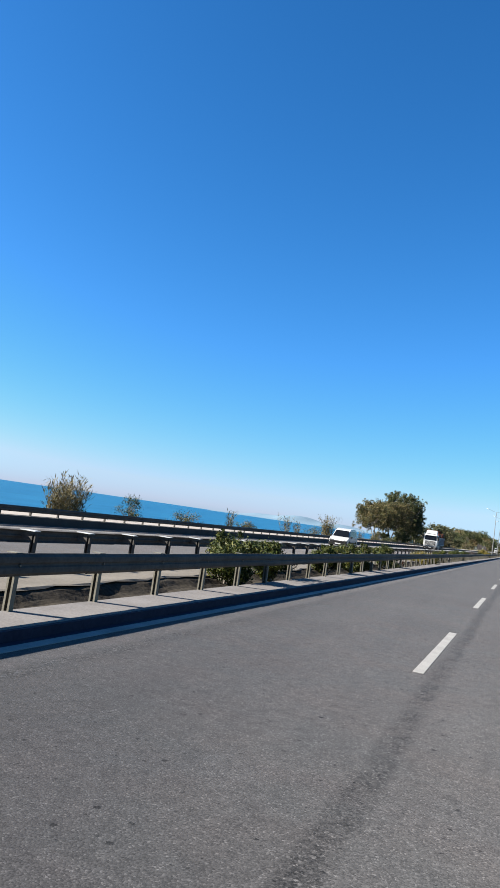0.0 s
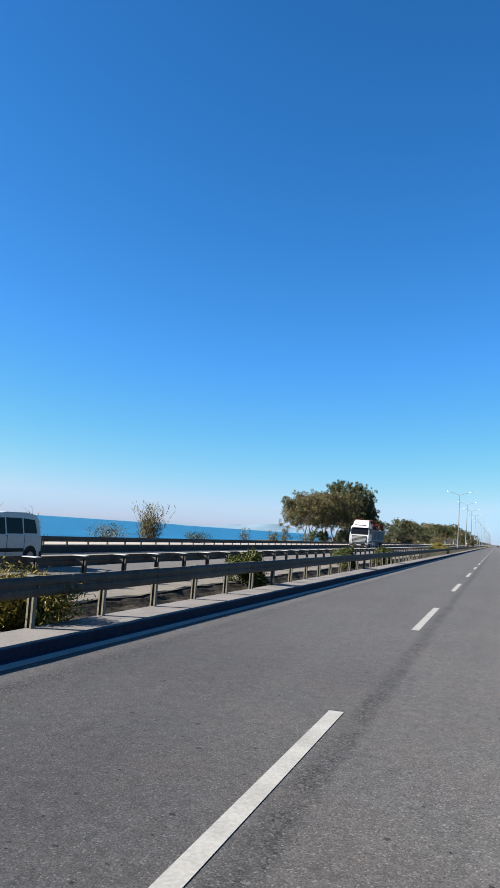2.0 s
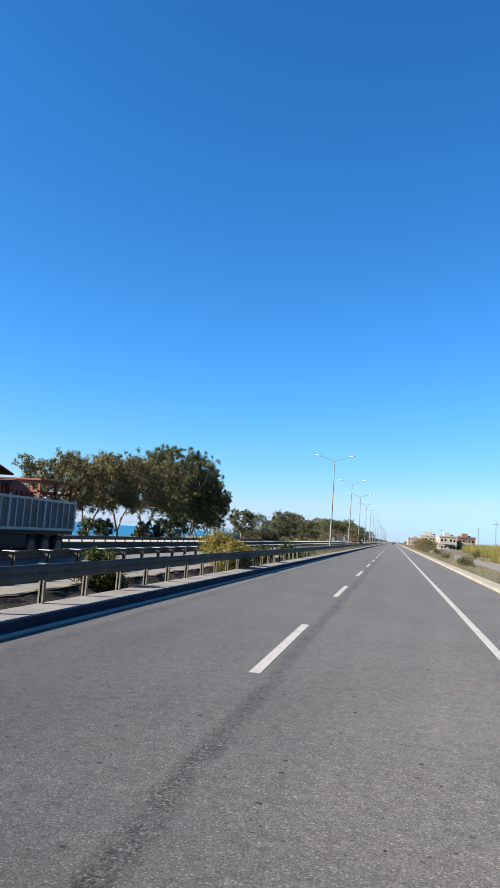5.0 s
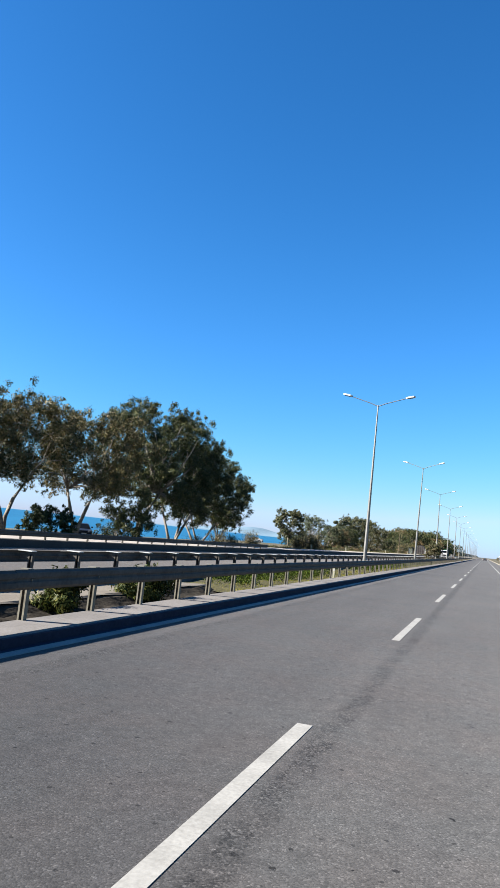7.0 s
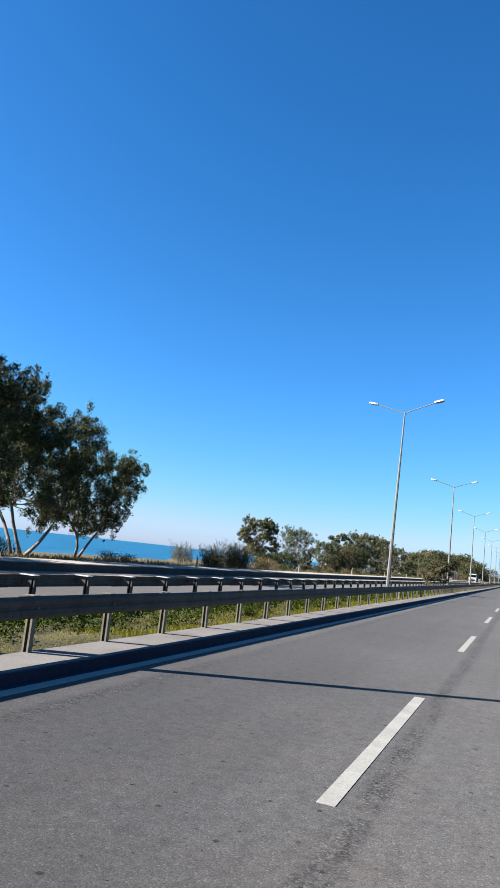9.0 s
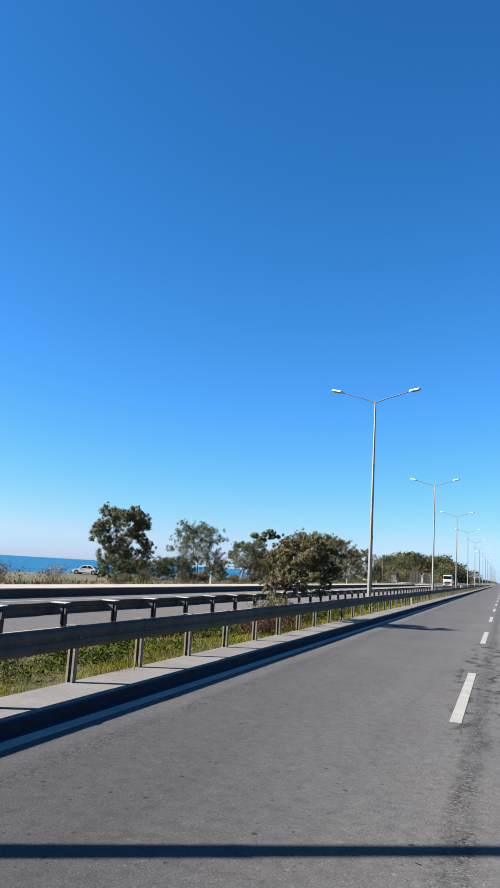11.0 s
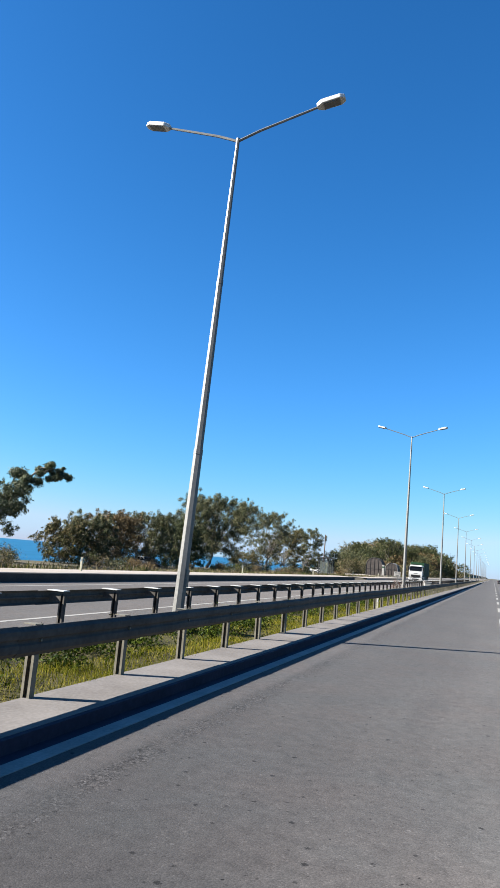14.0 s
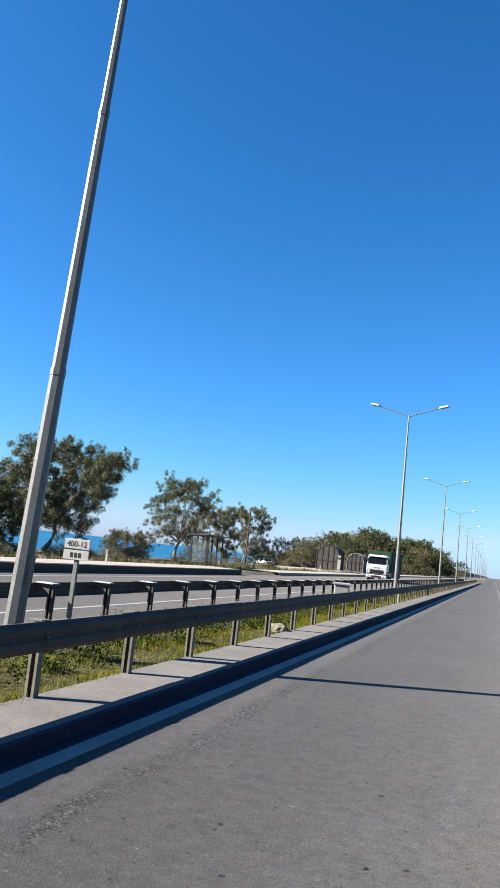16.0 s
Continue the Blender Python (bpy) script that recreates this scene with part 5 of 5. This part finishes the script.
def car(m, label, category, paint, low, top, half, z0, lean, panes, screen, rear, wheels, r, name="car", group=""):
    """A car that faces -y: body, cabin, panes, lights, bumpers, mirrors and wheels."""
    ob = thing(name, m, label, category, group)
    part("body", slanted(low, half, 9, 0, 0.045), paint, ob)
    cab = part("cabin", slanted(top, half - 0.03, z0, lean, 0.03), paint, ob)
    for poly in panes:
        for s in (-1, 1):
            bm = bmesh.new()
            ring = [bm.verts.new((s * (half - 0.03 - lean * (z - z0) + 0.008), y, z)) for y, z in poly]
            inner = [bm.verts.new((s * (half - 0.05 - lean * (z - z0)), y, z)) for y, z in poly]
            bm.faces.new(ring)
            for i in range(len(poly)):
                j = (i + 1) % len(poly)
                bm.faces.new((ring[i], ring[j], inner[j], inner[i]))
            part("side_window", bm, M_GLASS, cab, "dark side window")
    for nm, ((ya, za), (yb, zb)), sgn in (("windscreen", screen, -1), ("rear_window", rear, 1)):
        bm = bmesh.new()
        wa, wb = half - 0.1 - lean * (za - z0), half - 0.13 - lean * (zb - z0)
        q = [bm.verts.new(c) for c in ((-wa, ya + sgn * 0.012, za), (wa, ya + sgn * 0.012, za), (wb, yb + sgn * 0.012, zb), (-wb, yb + sgn * 0.012, zb))]
        b = [bm.verts.new((v.co.x, v.co.y - sgn * 0.02, v.co.z)) for v in q]
        bm.faces.new(q)
        for i in range(4):
            bm.faces.new((q[i], q[(i + 1) % 4], b[(i + 1) % 4], b[i]))
        part(nm, bm, M_GLASS, cab, "dark glass")
    y0, y1 = min(y for y, _ in low), max(y for y, _ in low)
    part("bumper", boxed(-half - 0.01, half + 0.01, y0 - 0.04, y0 + 0.16, 0.24, 0.5, bevel=0.04), M_BLACK, ob, "dark plastic bumper")
    part("bumper", boxed(-half - 0.01, half + 0.01, y1 - 0.16, y1 + 0.04, 0.26, 0.52, bevel=0.04), M_BLACK, ob, "dark plastic bumper")
    part("grille", boxed(-half * 0.45, half * 0.45, y0 - 0.01, y0 + 0.05, 0.55, 0.66, bevel=0.01), M_BLACK, ob)
    part("number_plate", boxed(-0.26, 0.26, y0 - 0.052, y0 - 0.042, 0.33, 0.44), M_WHITE, ob, "blank white plate")
    for s in (-1, 1):
        part("headlight", boxed(s * half * 0.55 if s > 0 else -half * 0.97, half * 0.97 if s > 0 else -half * 0.55, y0 - 0.015, y0 + 0.14, 0.58, 0.74, bevel=0.03), M_LENS, ob, "clear headlight")
        part("tail_light", boxed(min(s * half * 0.82, s * half * 0.99), max(s * half * 0.82, s * half * 0.99), y1 - 0.05, y1 + 0.012, 0.6, 1.0, bevel=0.01), M_RUST, ob, "red tail light")
        part("mirror", boxed(min(s * half, s * (half + 0.2)), max(s * half, s * (half + 0.2)), screen[0][0] + 0.12, screen[0][0] + 0.24, 0.98, 1.14, bevel=0.03), M_BLACK, ob)
        part("sill", boxed(min(s * (half - 0.02), s * (half + 0.012)), max(s * (half - 0.02), s * (half + 0.012)), wheels[0] + r + 0.08, wheels[1] - r - 0.08, 0.25, 0.36, bevel=0.008), M_BLACK, ob)
        for wy in wheels:
            part("wheel_arch", disc(bmesh.new(), s * (half + 0.004) - 0.01, s * (half + 0.004) + 0.01, wy, r + 0.02, r + 0.07, 24), M_BLACK, ob)
            wheel(ob, s * (half - 0.085), wy, r, 0.2)
    return ob


# the van: rounded nose, dark trim along the doors
VAN_LOW = [(-2.03, 0.26), (-2.1, 0.48), (-2.07, 0.7), (-1.92, 0.86), (-1.58, 0.98), (-1.2, 1.05), (2.03, 1.06), (2.06, 0.3)]
VAN_TOP = [(-1.28, 1.0), (-0.66, 1.6), (-0.42, 1.73), (0.2, 1.81), (1.3, 1.82), (1.85, 1.75), (1.98, 1.5), (2.03, 1.0)]
VAN_PANES = [[(-1.0, 1.08), (-0.62, 1.58), (0.08, 1.62), (0.08, 1.08)], [(0.16, 1.1), (0.16, 1.62), (1.0, 1.62), (1.0, 1.1)], [(1.08, 1.12), (1.08, 1.62), (1.72, 1.58), (1.8, 1.12)]]
van = car(pose(-14.5, 66.2, 0.005), "white multi-purpose van driving towards the camera", "van", M_WHITE, VAN_LOW, VAN_TOP, 0.86, 1.0, 0.2, VAN_PANES, ((-1.3, 1.05), (-0.75, 1.61)), ((2.035, 1.12), (1.93, 1.62)), (-1.3, 1.4), 0.31, "van")

part("front_trim", boxed(-0.8, 0.8, -2.15, -1.95, 0.5, 0.66, bevel=0.04), M_BLACK, van, "dark plastic nose trim")
for s in (-1, 1):
    a, b = sorted((s * 0.85, s * 0.885))
    part("side_trim", boxed(a, b, -0.9, 1.0, 0.5, 0.62, bevel=0.01), M_BLACK, van, "dark rubbing strip")
    for y in (0.12, 1.04):
        part("door_seam", boxed(a - 0.004, b - 0.02, y, y + 0.015, 0.4, 1.05), M_BLACK, van)

SEDAN_LOW = [(-2.15, 0.25), (-2.18, 0.5), (-2.05, 0.72), (-1.15, 0.88), (1.5, 0.92), (2.15, 0.9), (2.2, 0.5), (2.15, 0.28)]
SEDAN_TOP = [(-1.2, 0.86), (-0.45, 1.36), (0.0, 1.43), (0.75, 1.4), (1.6, 0.9)]
SEDAN_PANES = [[(-0.82, 0.95), (-0.35, 1.32), (0.2, 1.36), (0.2, 0.95)], [(0.28, 0.95), (0.28, 1.36), (0.72, 1.33), (1.2, 0.95)]]


def sedan(m, label, paint, group=""):
    return car(m, label, "car", paint, SEDAN_LOW, SEDAN_TOP, 0.86, 0.86, 0.32, SEDAN_PANES, ((-1.15, 0.91), (-0.48, 1.34)), ((1.52, 0.95), (0.8, 1.36)), (-1.35, 1.3), 0.31, "car", group)


sedan(planted(-59, 353.8, -78), "white saloon car parked on the shore track", M_WHITE, "parked cars")
sedan(planted(-43.2, 413.2, 62), "silver saloon car parked under the shore trees", M_RIM, "parked cars")
sedan(planted(-39.4, 230.8, 40), "dark blue saloon car parked under the grove", plain("dark_blue_paint", (0.012, 0.018, 0.036), 0.35), "parked cars")
sedan(planted(-46, 522, 50), "white saloon car parked among the shore trees", M_WHITE, "parked cars")
sedan(pose(1.9, 600, 0.005, 0, 0, 180), "dark grey saloon car far ahead on the road", plain("dark_paint", (0.0286, 0.0321, 0.0357), 0.3))


def pane(name, corners, parent, mat, label="", depth=0.03):
    """A thin slab with the given front corners, depth metres thick towards +y."""
    bm = bmesh.new()
    q = [bm.verts.new(c) for c in corners]
    b = [bm.verts.new(v.co + Vector((0, depth, 0))) for v in q]
    bm.faces.new(q)
    bm.faces.new(b[::-1])
    for i in range(len(q)):
        j = (i + 1) % len(q)
        bm.faces.new((q[i], q[j], b[j], b[i]))
    return part(name, bm, mat, parent, label)


def lr(s, a, b):
    return min(s * a, s * b), max(s * a, s * b)


def lorry_cab(ob, slatted=True):
    cab = part("cab", slanted([(0.06, 0.8), (-0.02, 1.5), (0.06, 1.98), (0.38, 2.9), (0.7, 3.02), (2.2, 3.06), (2.25, 0.8)], 1.22, 1.8, 0.05, 0.06), M_WHITE, ob, "white cab")
    if slatted:
        part("roof_deflector", slanted([(0.95, 3.0), (1.1, 3.3), (1.45, 3.66), (1.95, 3.84), (2.2, 3.84), (2.22, 3.0)], 1.06, 3.1, 0.14, 0.08), M_WHITE, cab)
    pane("windscreen", ((-1.1, 0.03, 2.0), (1.1, 0.03, 2.0), (1.04, 0.33, 2.82), (-1.04, 0.33, 2.82)), cab, M_GLASS, "dark windscreen")
    pane("sun_visor", ((-1.08, 0.1, 2.86), (1.08, 0.1, 2.86), (1.06, 0.3, 3.08), (-1.06, 0.3, 3.08)), cab, M_WHITE, "white sun visor", 0.05)
    part("visor_gap", boxed(-0.75, 0.75, 0.42, 0.56, 3.1, 3.2, bevel=0.02), M_BLACK, cab)
    for s in (-1, 1):
        part("side_window", boxed(*lr(s, 1.16, 1.222), 0.5, 1.4, 2.0, 2.78, bevel=0.02), M_GLASS, cab)
        part("corner_deflector", boxed(*lr(s, 1.05, 1.23), 0.0, 0.2, 1.05, 1.98, bevel=0.05), M_WHITE, cab)
        part("door_handle", boxed(*lr(s, 1.22, 1.24), 1.2, 1.4, 1.62, 1.68), M_BLACK, cab)
        part("step", boxed(*lr(s, 1.0, 1.23), 0.3, 0.75, 0.42, 0.78, bevel=0.03), M_BLACK, cab)
        mirror = part("mirror", boxed(*lr(s, 1.28, 1.48), 0.05, 0.25, 2.05, 2.8, bevel=0.05), M_BLACK, cab)
        part("bracket", boxed(*lr(s, 1.1, 1.36), 0.14, 0.18, 2.7, 2.74), M_BLACK, mirror)
        part("headlight", boxed(*lr(s, 0.78, 1.2), -0.07, 0.1, 0.72, 0.92, bevel=0.04), M_LENS, cab, "clear headlight")
        part("fog_light", boxed(*lr(s, 0.75, 0.98), -0.1, 0.0, 0.46, 0.56, bevel=0.02), M_LENS, cab)
    if slatted:
        part("grille_panel", boxed(-0.92, 0.92, -0.055, 0.05, 0.98, 1.82, bevel=0.03), M_BLACK, cab, "dark grille opening")
    else:
        part("grille_panel", boxed(-0.8, 0.8, -0.055, 0.05, 0.9, 1.3, bevel=0.05), M_BLACK, cab, "dark grille opening")
        part("badge_plate", boxed(-0.35, 0.35, -0.04, 0.02, 1.5, 1.62, bevel=0.02), M_GREYP, cab)
    for k in range(5 if slatted else 0):
        part("grille_slat", boxed(-0.88, 0.88, -0.085, -0.03, 1.035 + 0.155 * k, 1.08 + 0.155 * k, bevel=0.012), M_BOARD2, cab, "pale grille slat")
    part("bumper", boxed(-1.23, 1.23, -0.09, 0.4, 0.34, 0.72, bevel=0.07), M_BLACK if slatted else M_WHITE, cab, "moulded bumper")
    part("air_intake", boxed(-0.62, 0.62, -0.11, -0.04, 0.42, 0.6, bevel=0.02), M_BLACK, cab)
    part("number_plate", boxed(-0.26, 0.26, -0.125, -0.112, 0.62, 0.72), M_WHITE, cab, "blank plate")
    for x in (-0.35, 0.4):
        bm = tube(bmesh.new(), [(x - 0.35, 0.01, 2.0), (x, 0.1, 2.3), (x + 0.25, 0.14, 2.42)], [0.012, 0.012, 0.01], 5)
        part("wiper", bm, M_BLACK, cab)


def lorry(m, label, loaded):
    """A lorry facing -y, front at y = 0; loaded: board sides with red steel frames; else a tarpaulin trailer."""
    ob = thing("lorry", m, label, "lorry", "lorries")
    lorry_cab(ob, loaded)
    end = 12.4 if loaded else 14.3
    part("chassis", boxed(-0.45, 0.45, 0.8, end, 0.72, 1.04), M_BLACK, ob)
    for s in (-1, 1):
        part("fuel_tank", boxed(*lr(s, 0.7, 1.2), 2.7, 4.1, 0.5, 1.12, bevel=0.1), M_RIM, ob)
        part("tool_box", boxed(*lr(s, 0.75, 1.2), 4.5, 5.5, 0.5, 1.05, bevel=0.03), M_GREYP, ob)
        part("mudguard", boxed(*lr(s, 0.82, 1.235), 0.62, 2.25, 0.98, 1.2, bevel=0.04), M_BLACK, ob)
        part("skirt", boxed(*lr(s, 1.12, 1.2), 5.6 if loaded else 5.2, 7.9 if loaded else 9.6, 0.45, 1.02, bevel=0.02), M_BLACK, ob)
        for y in (1.35, 8.3, 9.6, 10.9) if loaded else (1.35, 4.2, 10.2, 11.5, 12.8):
            wheel(ob, s * 1.05, y, 0.5, 0.32, M_BOX)
    if not loaded:
        bed = part("trailer_box", boxed(-1.24, 1.24, 2.9, 14.3, 1.05, 3.6, bevel=0.03), M_GREEN, ob, "green tarpaulin sides")
        for k in range(8):
            for s in (-1, 1):
                part("strap", boxed(*lr(s, 1.235, 1.25), 3.3 + 1.45 * k, 3.38 + 1.45 * k, 1.05, 3.5), M_GREYP, bed)
        return ob
    part("bulkhead", boxed(-1.2, 1.2, 2.55, 2.95, 1.1, 3.0, bevel=0.03), M_GREYP, ob, "grey bulkhead behind the cab")
    bed = part("load_bed", boxed(-1.2, 1.2, 2.95, end, 1.2, 2.62, bevel=0.02), M_BOARD, ob, "weathered grey board sides")
    part("underframe", boxed(-1.15, 1.15, 2.95, end, 1.04, 1.2), M_BLACK, ob)
    for s in (-1, 1):
        for z in (1.22, 2.52):
            part("side_rail", boxed(*lr(s, 1.2, 1.26), 2.95, end, z, z + 0.12, bevel=0.01), M_BOARD2, bed)
        for k in range(16):
            y = 3.0 + 0.615 * k
            wide = 0.14 if k % 5 == 0 else 0.08
            part("rib", boxed(*lr(s, 1.2, 1.27 if k % 5 == 0 else 1.25), y, y + wide, 1.22, 2.72 if k % 5 == 0 else 2.6, bevel=0.008), M_BOARD2, bed)
    # rust-red steel hoppers and frames standing in the bed
    for y0, y1, z0, z1 in ((3.1, 6.0, 3.5, 3.2), (6.2, 8.4, 3.3, 3.0)):
        hopper = part("hopper", slanted([(y0, 2.5), (y0, z0 - 0.25), (y0 + 0.3, z0 - 0.06), (y0 + 0.8, z0), (y1 - 0.9, (z0 + z1) / 2), (y1, z1 - 0.2), (y1, 2.5)], 1.12, 2.5, 0.1, 0.06), M_RUST, ob, "rust-red steel hopper")
        for k in range(5):
            y = y0 + 0.2 + (y1 - y0 - 0.5) * k / 4
            for s in (-1, 1):
                part("stiffener", boxed(*lr(s, 1.05, 1.16), y, y + 0.07, 2.5, z1 - 0.15), M_RUST, hopper)
    canopy = part("steel_canopy", slanted([(2.7, 3.84), (2.7, 3.9), (5.2, 3.8), (6.4, 3.5), (6.4, 3.44), (5.2, 3.74)], 1.15, 3.4, 0.0, 0.0), M_RUST, ob, "thin rust-red steel plate")
    for y in (3.0, 5.0):
        for s in (-1, 1):
            part("prop", boxed(s * 1.05 - 0.06, s * 1.05 + 0.06, y, y + 0.12, 2.5, 3.78), M_RUST, canopy)
    stand = part("steel_frame", boxed(-1.18, 1.18, 8.7, 12.2, 3.42, 3.5, bevel=0.01), M_RUST, ob, "rust-red open steel frame")
    for y in (8.8, 10.4, 12.0):
        for s in (-1, 1):
            part("stanchion", boxed(s * 1.05 - 0.06, s * 1.05 + 0.06, y, y + 0.12, 2.5, 3.42), M_RUST, stand)
        part("crossbar", boxed(-1.1, 1.1, y, y + 0.1, 2.9, 3.0), M_RUST, stand)
    for y0, y1 in ((8.92, 10.4), (10.52, 12.0)):
        bm = tube(bmesh.new(), [(1.05, y0, 2.62), (1.05, y1, 3.4)], [0.035, 0.035], 6)
        part("brace", bm, M_RUST, stand)
    return ob


lorry(pose(-15.0, 137.0, 0.005), "white lorry with grey board sides and rust-red steel frames", True)
lorry(pose(-14.0, 465.0, 0.005), "white lorry with a green tarpaulin trailer", False)


# ---- houses beyond the verge ----
def house(m, w, d, storeys, wall_mat, label):
    """A flat-roofed block: on the road side each storey has a recessed bay with a balcony, between two windows."""
    ob = thing("house", m, label, "house", "houses beyond the road")
    front = -d / 2
    for k in range(storeys):
        z = 3.0 * k
        part("wall", boxed(-w / 2, w / 2, front, d / 2, z, z + 2.8), wall_mat, ob)
        part("floor_slab", boxed(-w / 2 - 0.12, w / 2 + 0.12, front - 0.12, d / 2 + 0.12, z + 2.8, z + 3.0, bevel=0.02), M_CREAM, ob)
        for x in (-w * 0.36, -w * 0.16, w * 0.16, w * 0.36):
            win = part("window", boxed(x - 0.5, x + 0.5, front - 0.03, front + 0.02, z + 0.95, z + 2.2), M_WHITE, ob, "white-framed window")
            part("pane", boxed(x - 0.42, x + 0.42, front - 0.04, front - 0.032, z + 1.03, z + 2.12), M_GLASS, win)
        for y in (front + d * 0.25, front + d * 0.7):
            win = part("window", boxed(-w / 2 - 0.03, -w / 2 + 0.02, y - 0.55, y + 0.55, z + 0.95, z + 2.2), M_WHITE, ob, "white-framed window")
            part("pane", boxed(-w / 2 - 0.04, -w / 2 - 0.032, y - 0.46, y + 0.46, z + 1.03, z + 2.12), M_GLASS, win)
        if k:
            deck = part("balcony", boxed(-w * 0.28, w * 0.28, front - 1.2, front - 0.13, z - 0.18, z - 0.02, bevel=0.02), M_CREAM, ob)
            part("balcony_front", boxed(-w * 0.28, w * 0.28, front - 1.2, front - 1.1, z - 0.02, z + 0.95, bevel=0.02), M_WALK, deck)
            side = part("balcony", boxed(-w / 2 - 1.1, -w / 2 - 0.13, front + d * 0.3, front + d * 0.8, z - 0.18, z - 0.02, bevel=0.02), M_CREAM, ob)
            part("balcony_front", boxed(-w / 2 - 1.1, -w / 2 - 1.0, front + d * 0.3, front + d * 0.8, z - 0.02, z + 0.95, bevel=0.02), M_WALK, side)
    top = 3.0 * storeys
    part("roof", boxed(-w / 2 - 0.2, w / 2 + 0.2, front - 0.2, d / 2 + 0.2, top, top + 0.14), M_CREAM, ob)
    part("parapet", boxed(-w / 2 - 0.2, w / 2 + 0.2, front - 0.2, front - 0.05, top + 0.14, top + 0.6, bevel=0.02), wall_mat, ob)
    part("stair_head", boxed(-1.2, 1.4, -1.0, 1.8, top + 0.14, top + 2.1, bevel=0.02), wall_mat, ob)
    part("water_tank", disc(bmesh.new(), 1.9, 3.0, 0.4, top + 0.75, 0.42, 14), M_GREYP, ob, "grey rooftop water tank")
    return ob


house(pose(25.0, 452, -0.6, 0, 0, 6), 7.5, 9, 2, M_WALK, "small white two-storey house with balconies")
house(pose(33.5, 462, -0.4, 0, 0, 10), 8, 9, 2, M_PINK, "small brick-pink two-storey house with pale balconies")
house(pose(18.0, 470, -0.4, 0, 0, -5), 7, 9, 2, M_CREAM, "small cream two-storey house with balconies")
house(pose(42, 580, 0.2, 0, 0, 12), 11, 9, 2, M_PINK, "unfinished brick and cream house")
house(pose(20, 790, 0.2, 0, 0, 5), 12, 10, 2, M_CREAM, "cream two-storey house with balconies")


def utility_pole(m):
    ob = thing("utility_pole", m, "slim grey utility pole in the field", "pole", "utility poles")
    part("shaft", tube(bmesh.new(), [(0, 0, -0.2), (0, 0, 9.0)], [0.13, 0.08], 8), M_POLE, ob)
    part("crossarm", boxed(-0.9, 0.9, -0.05, 0.05, 8.3, 8.42), M_GREYP, ob)
    return ob


pole0 = utility_pole(pose(30, 330, 0.2))
for x, y in ((33, 400), (24, 470), (20, 560)):
    copy_thing(pole0, pose(x, y, 0.2))
shore_pole = thing("utility_pole", planted(-32.8, 471), "bare brown wooden pole among the shore trees", "pole")
part("shaft", tube(bmesh.new(), [(0, 0, -0.3), (0.05, 0, 4.0), (0.08, 0, 8.0)], [0.14, 0.12, 0.1], 8), M_BRUNE, shore_pole)
part("cap", boxed(-0.02, 0.18, -0.1, 0.1, 8.0, 8.08, bevel=0.01), M_GREYP, shore_pole)
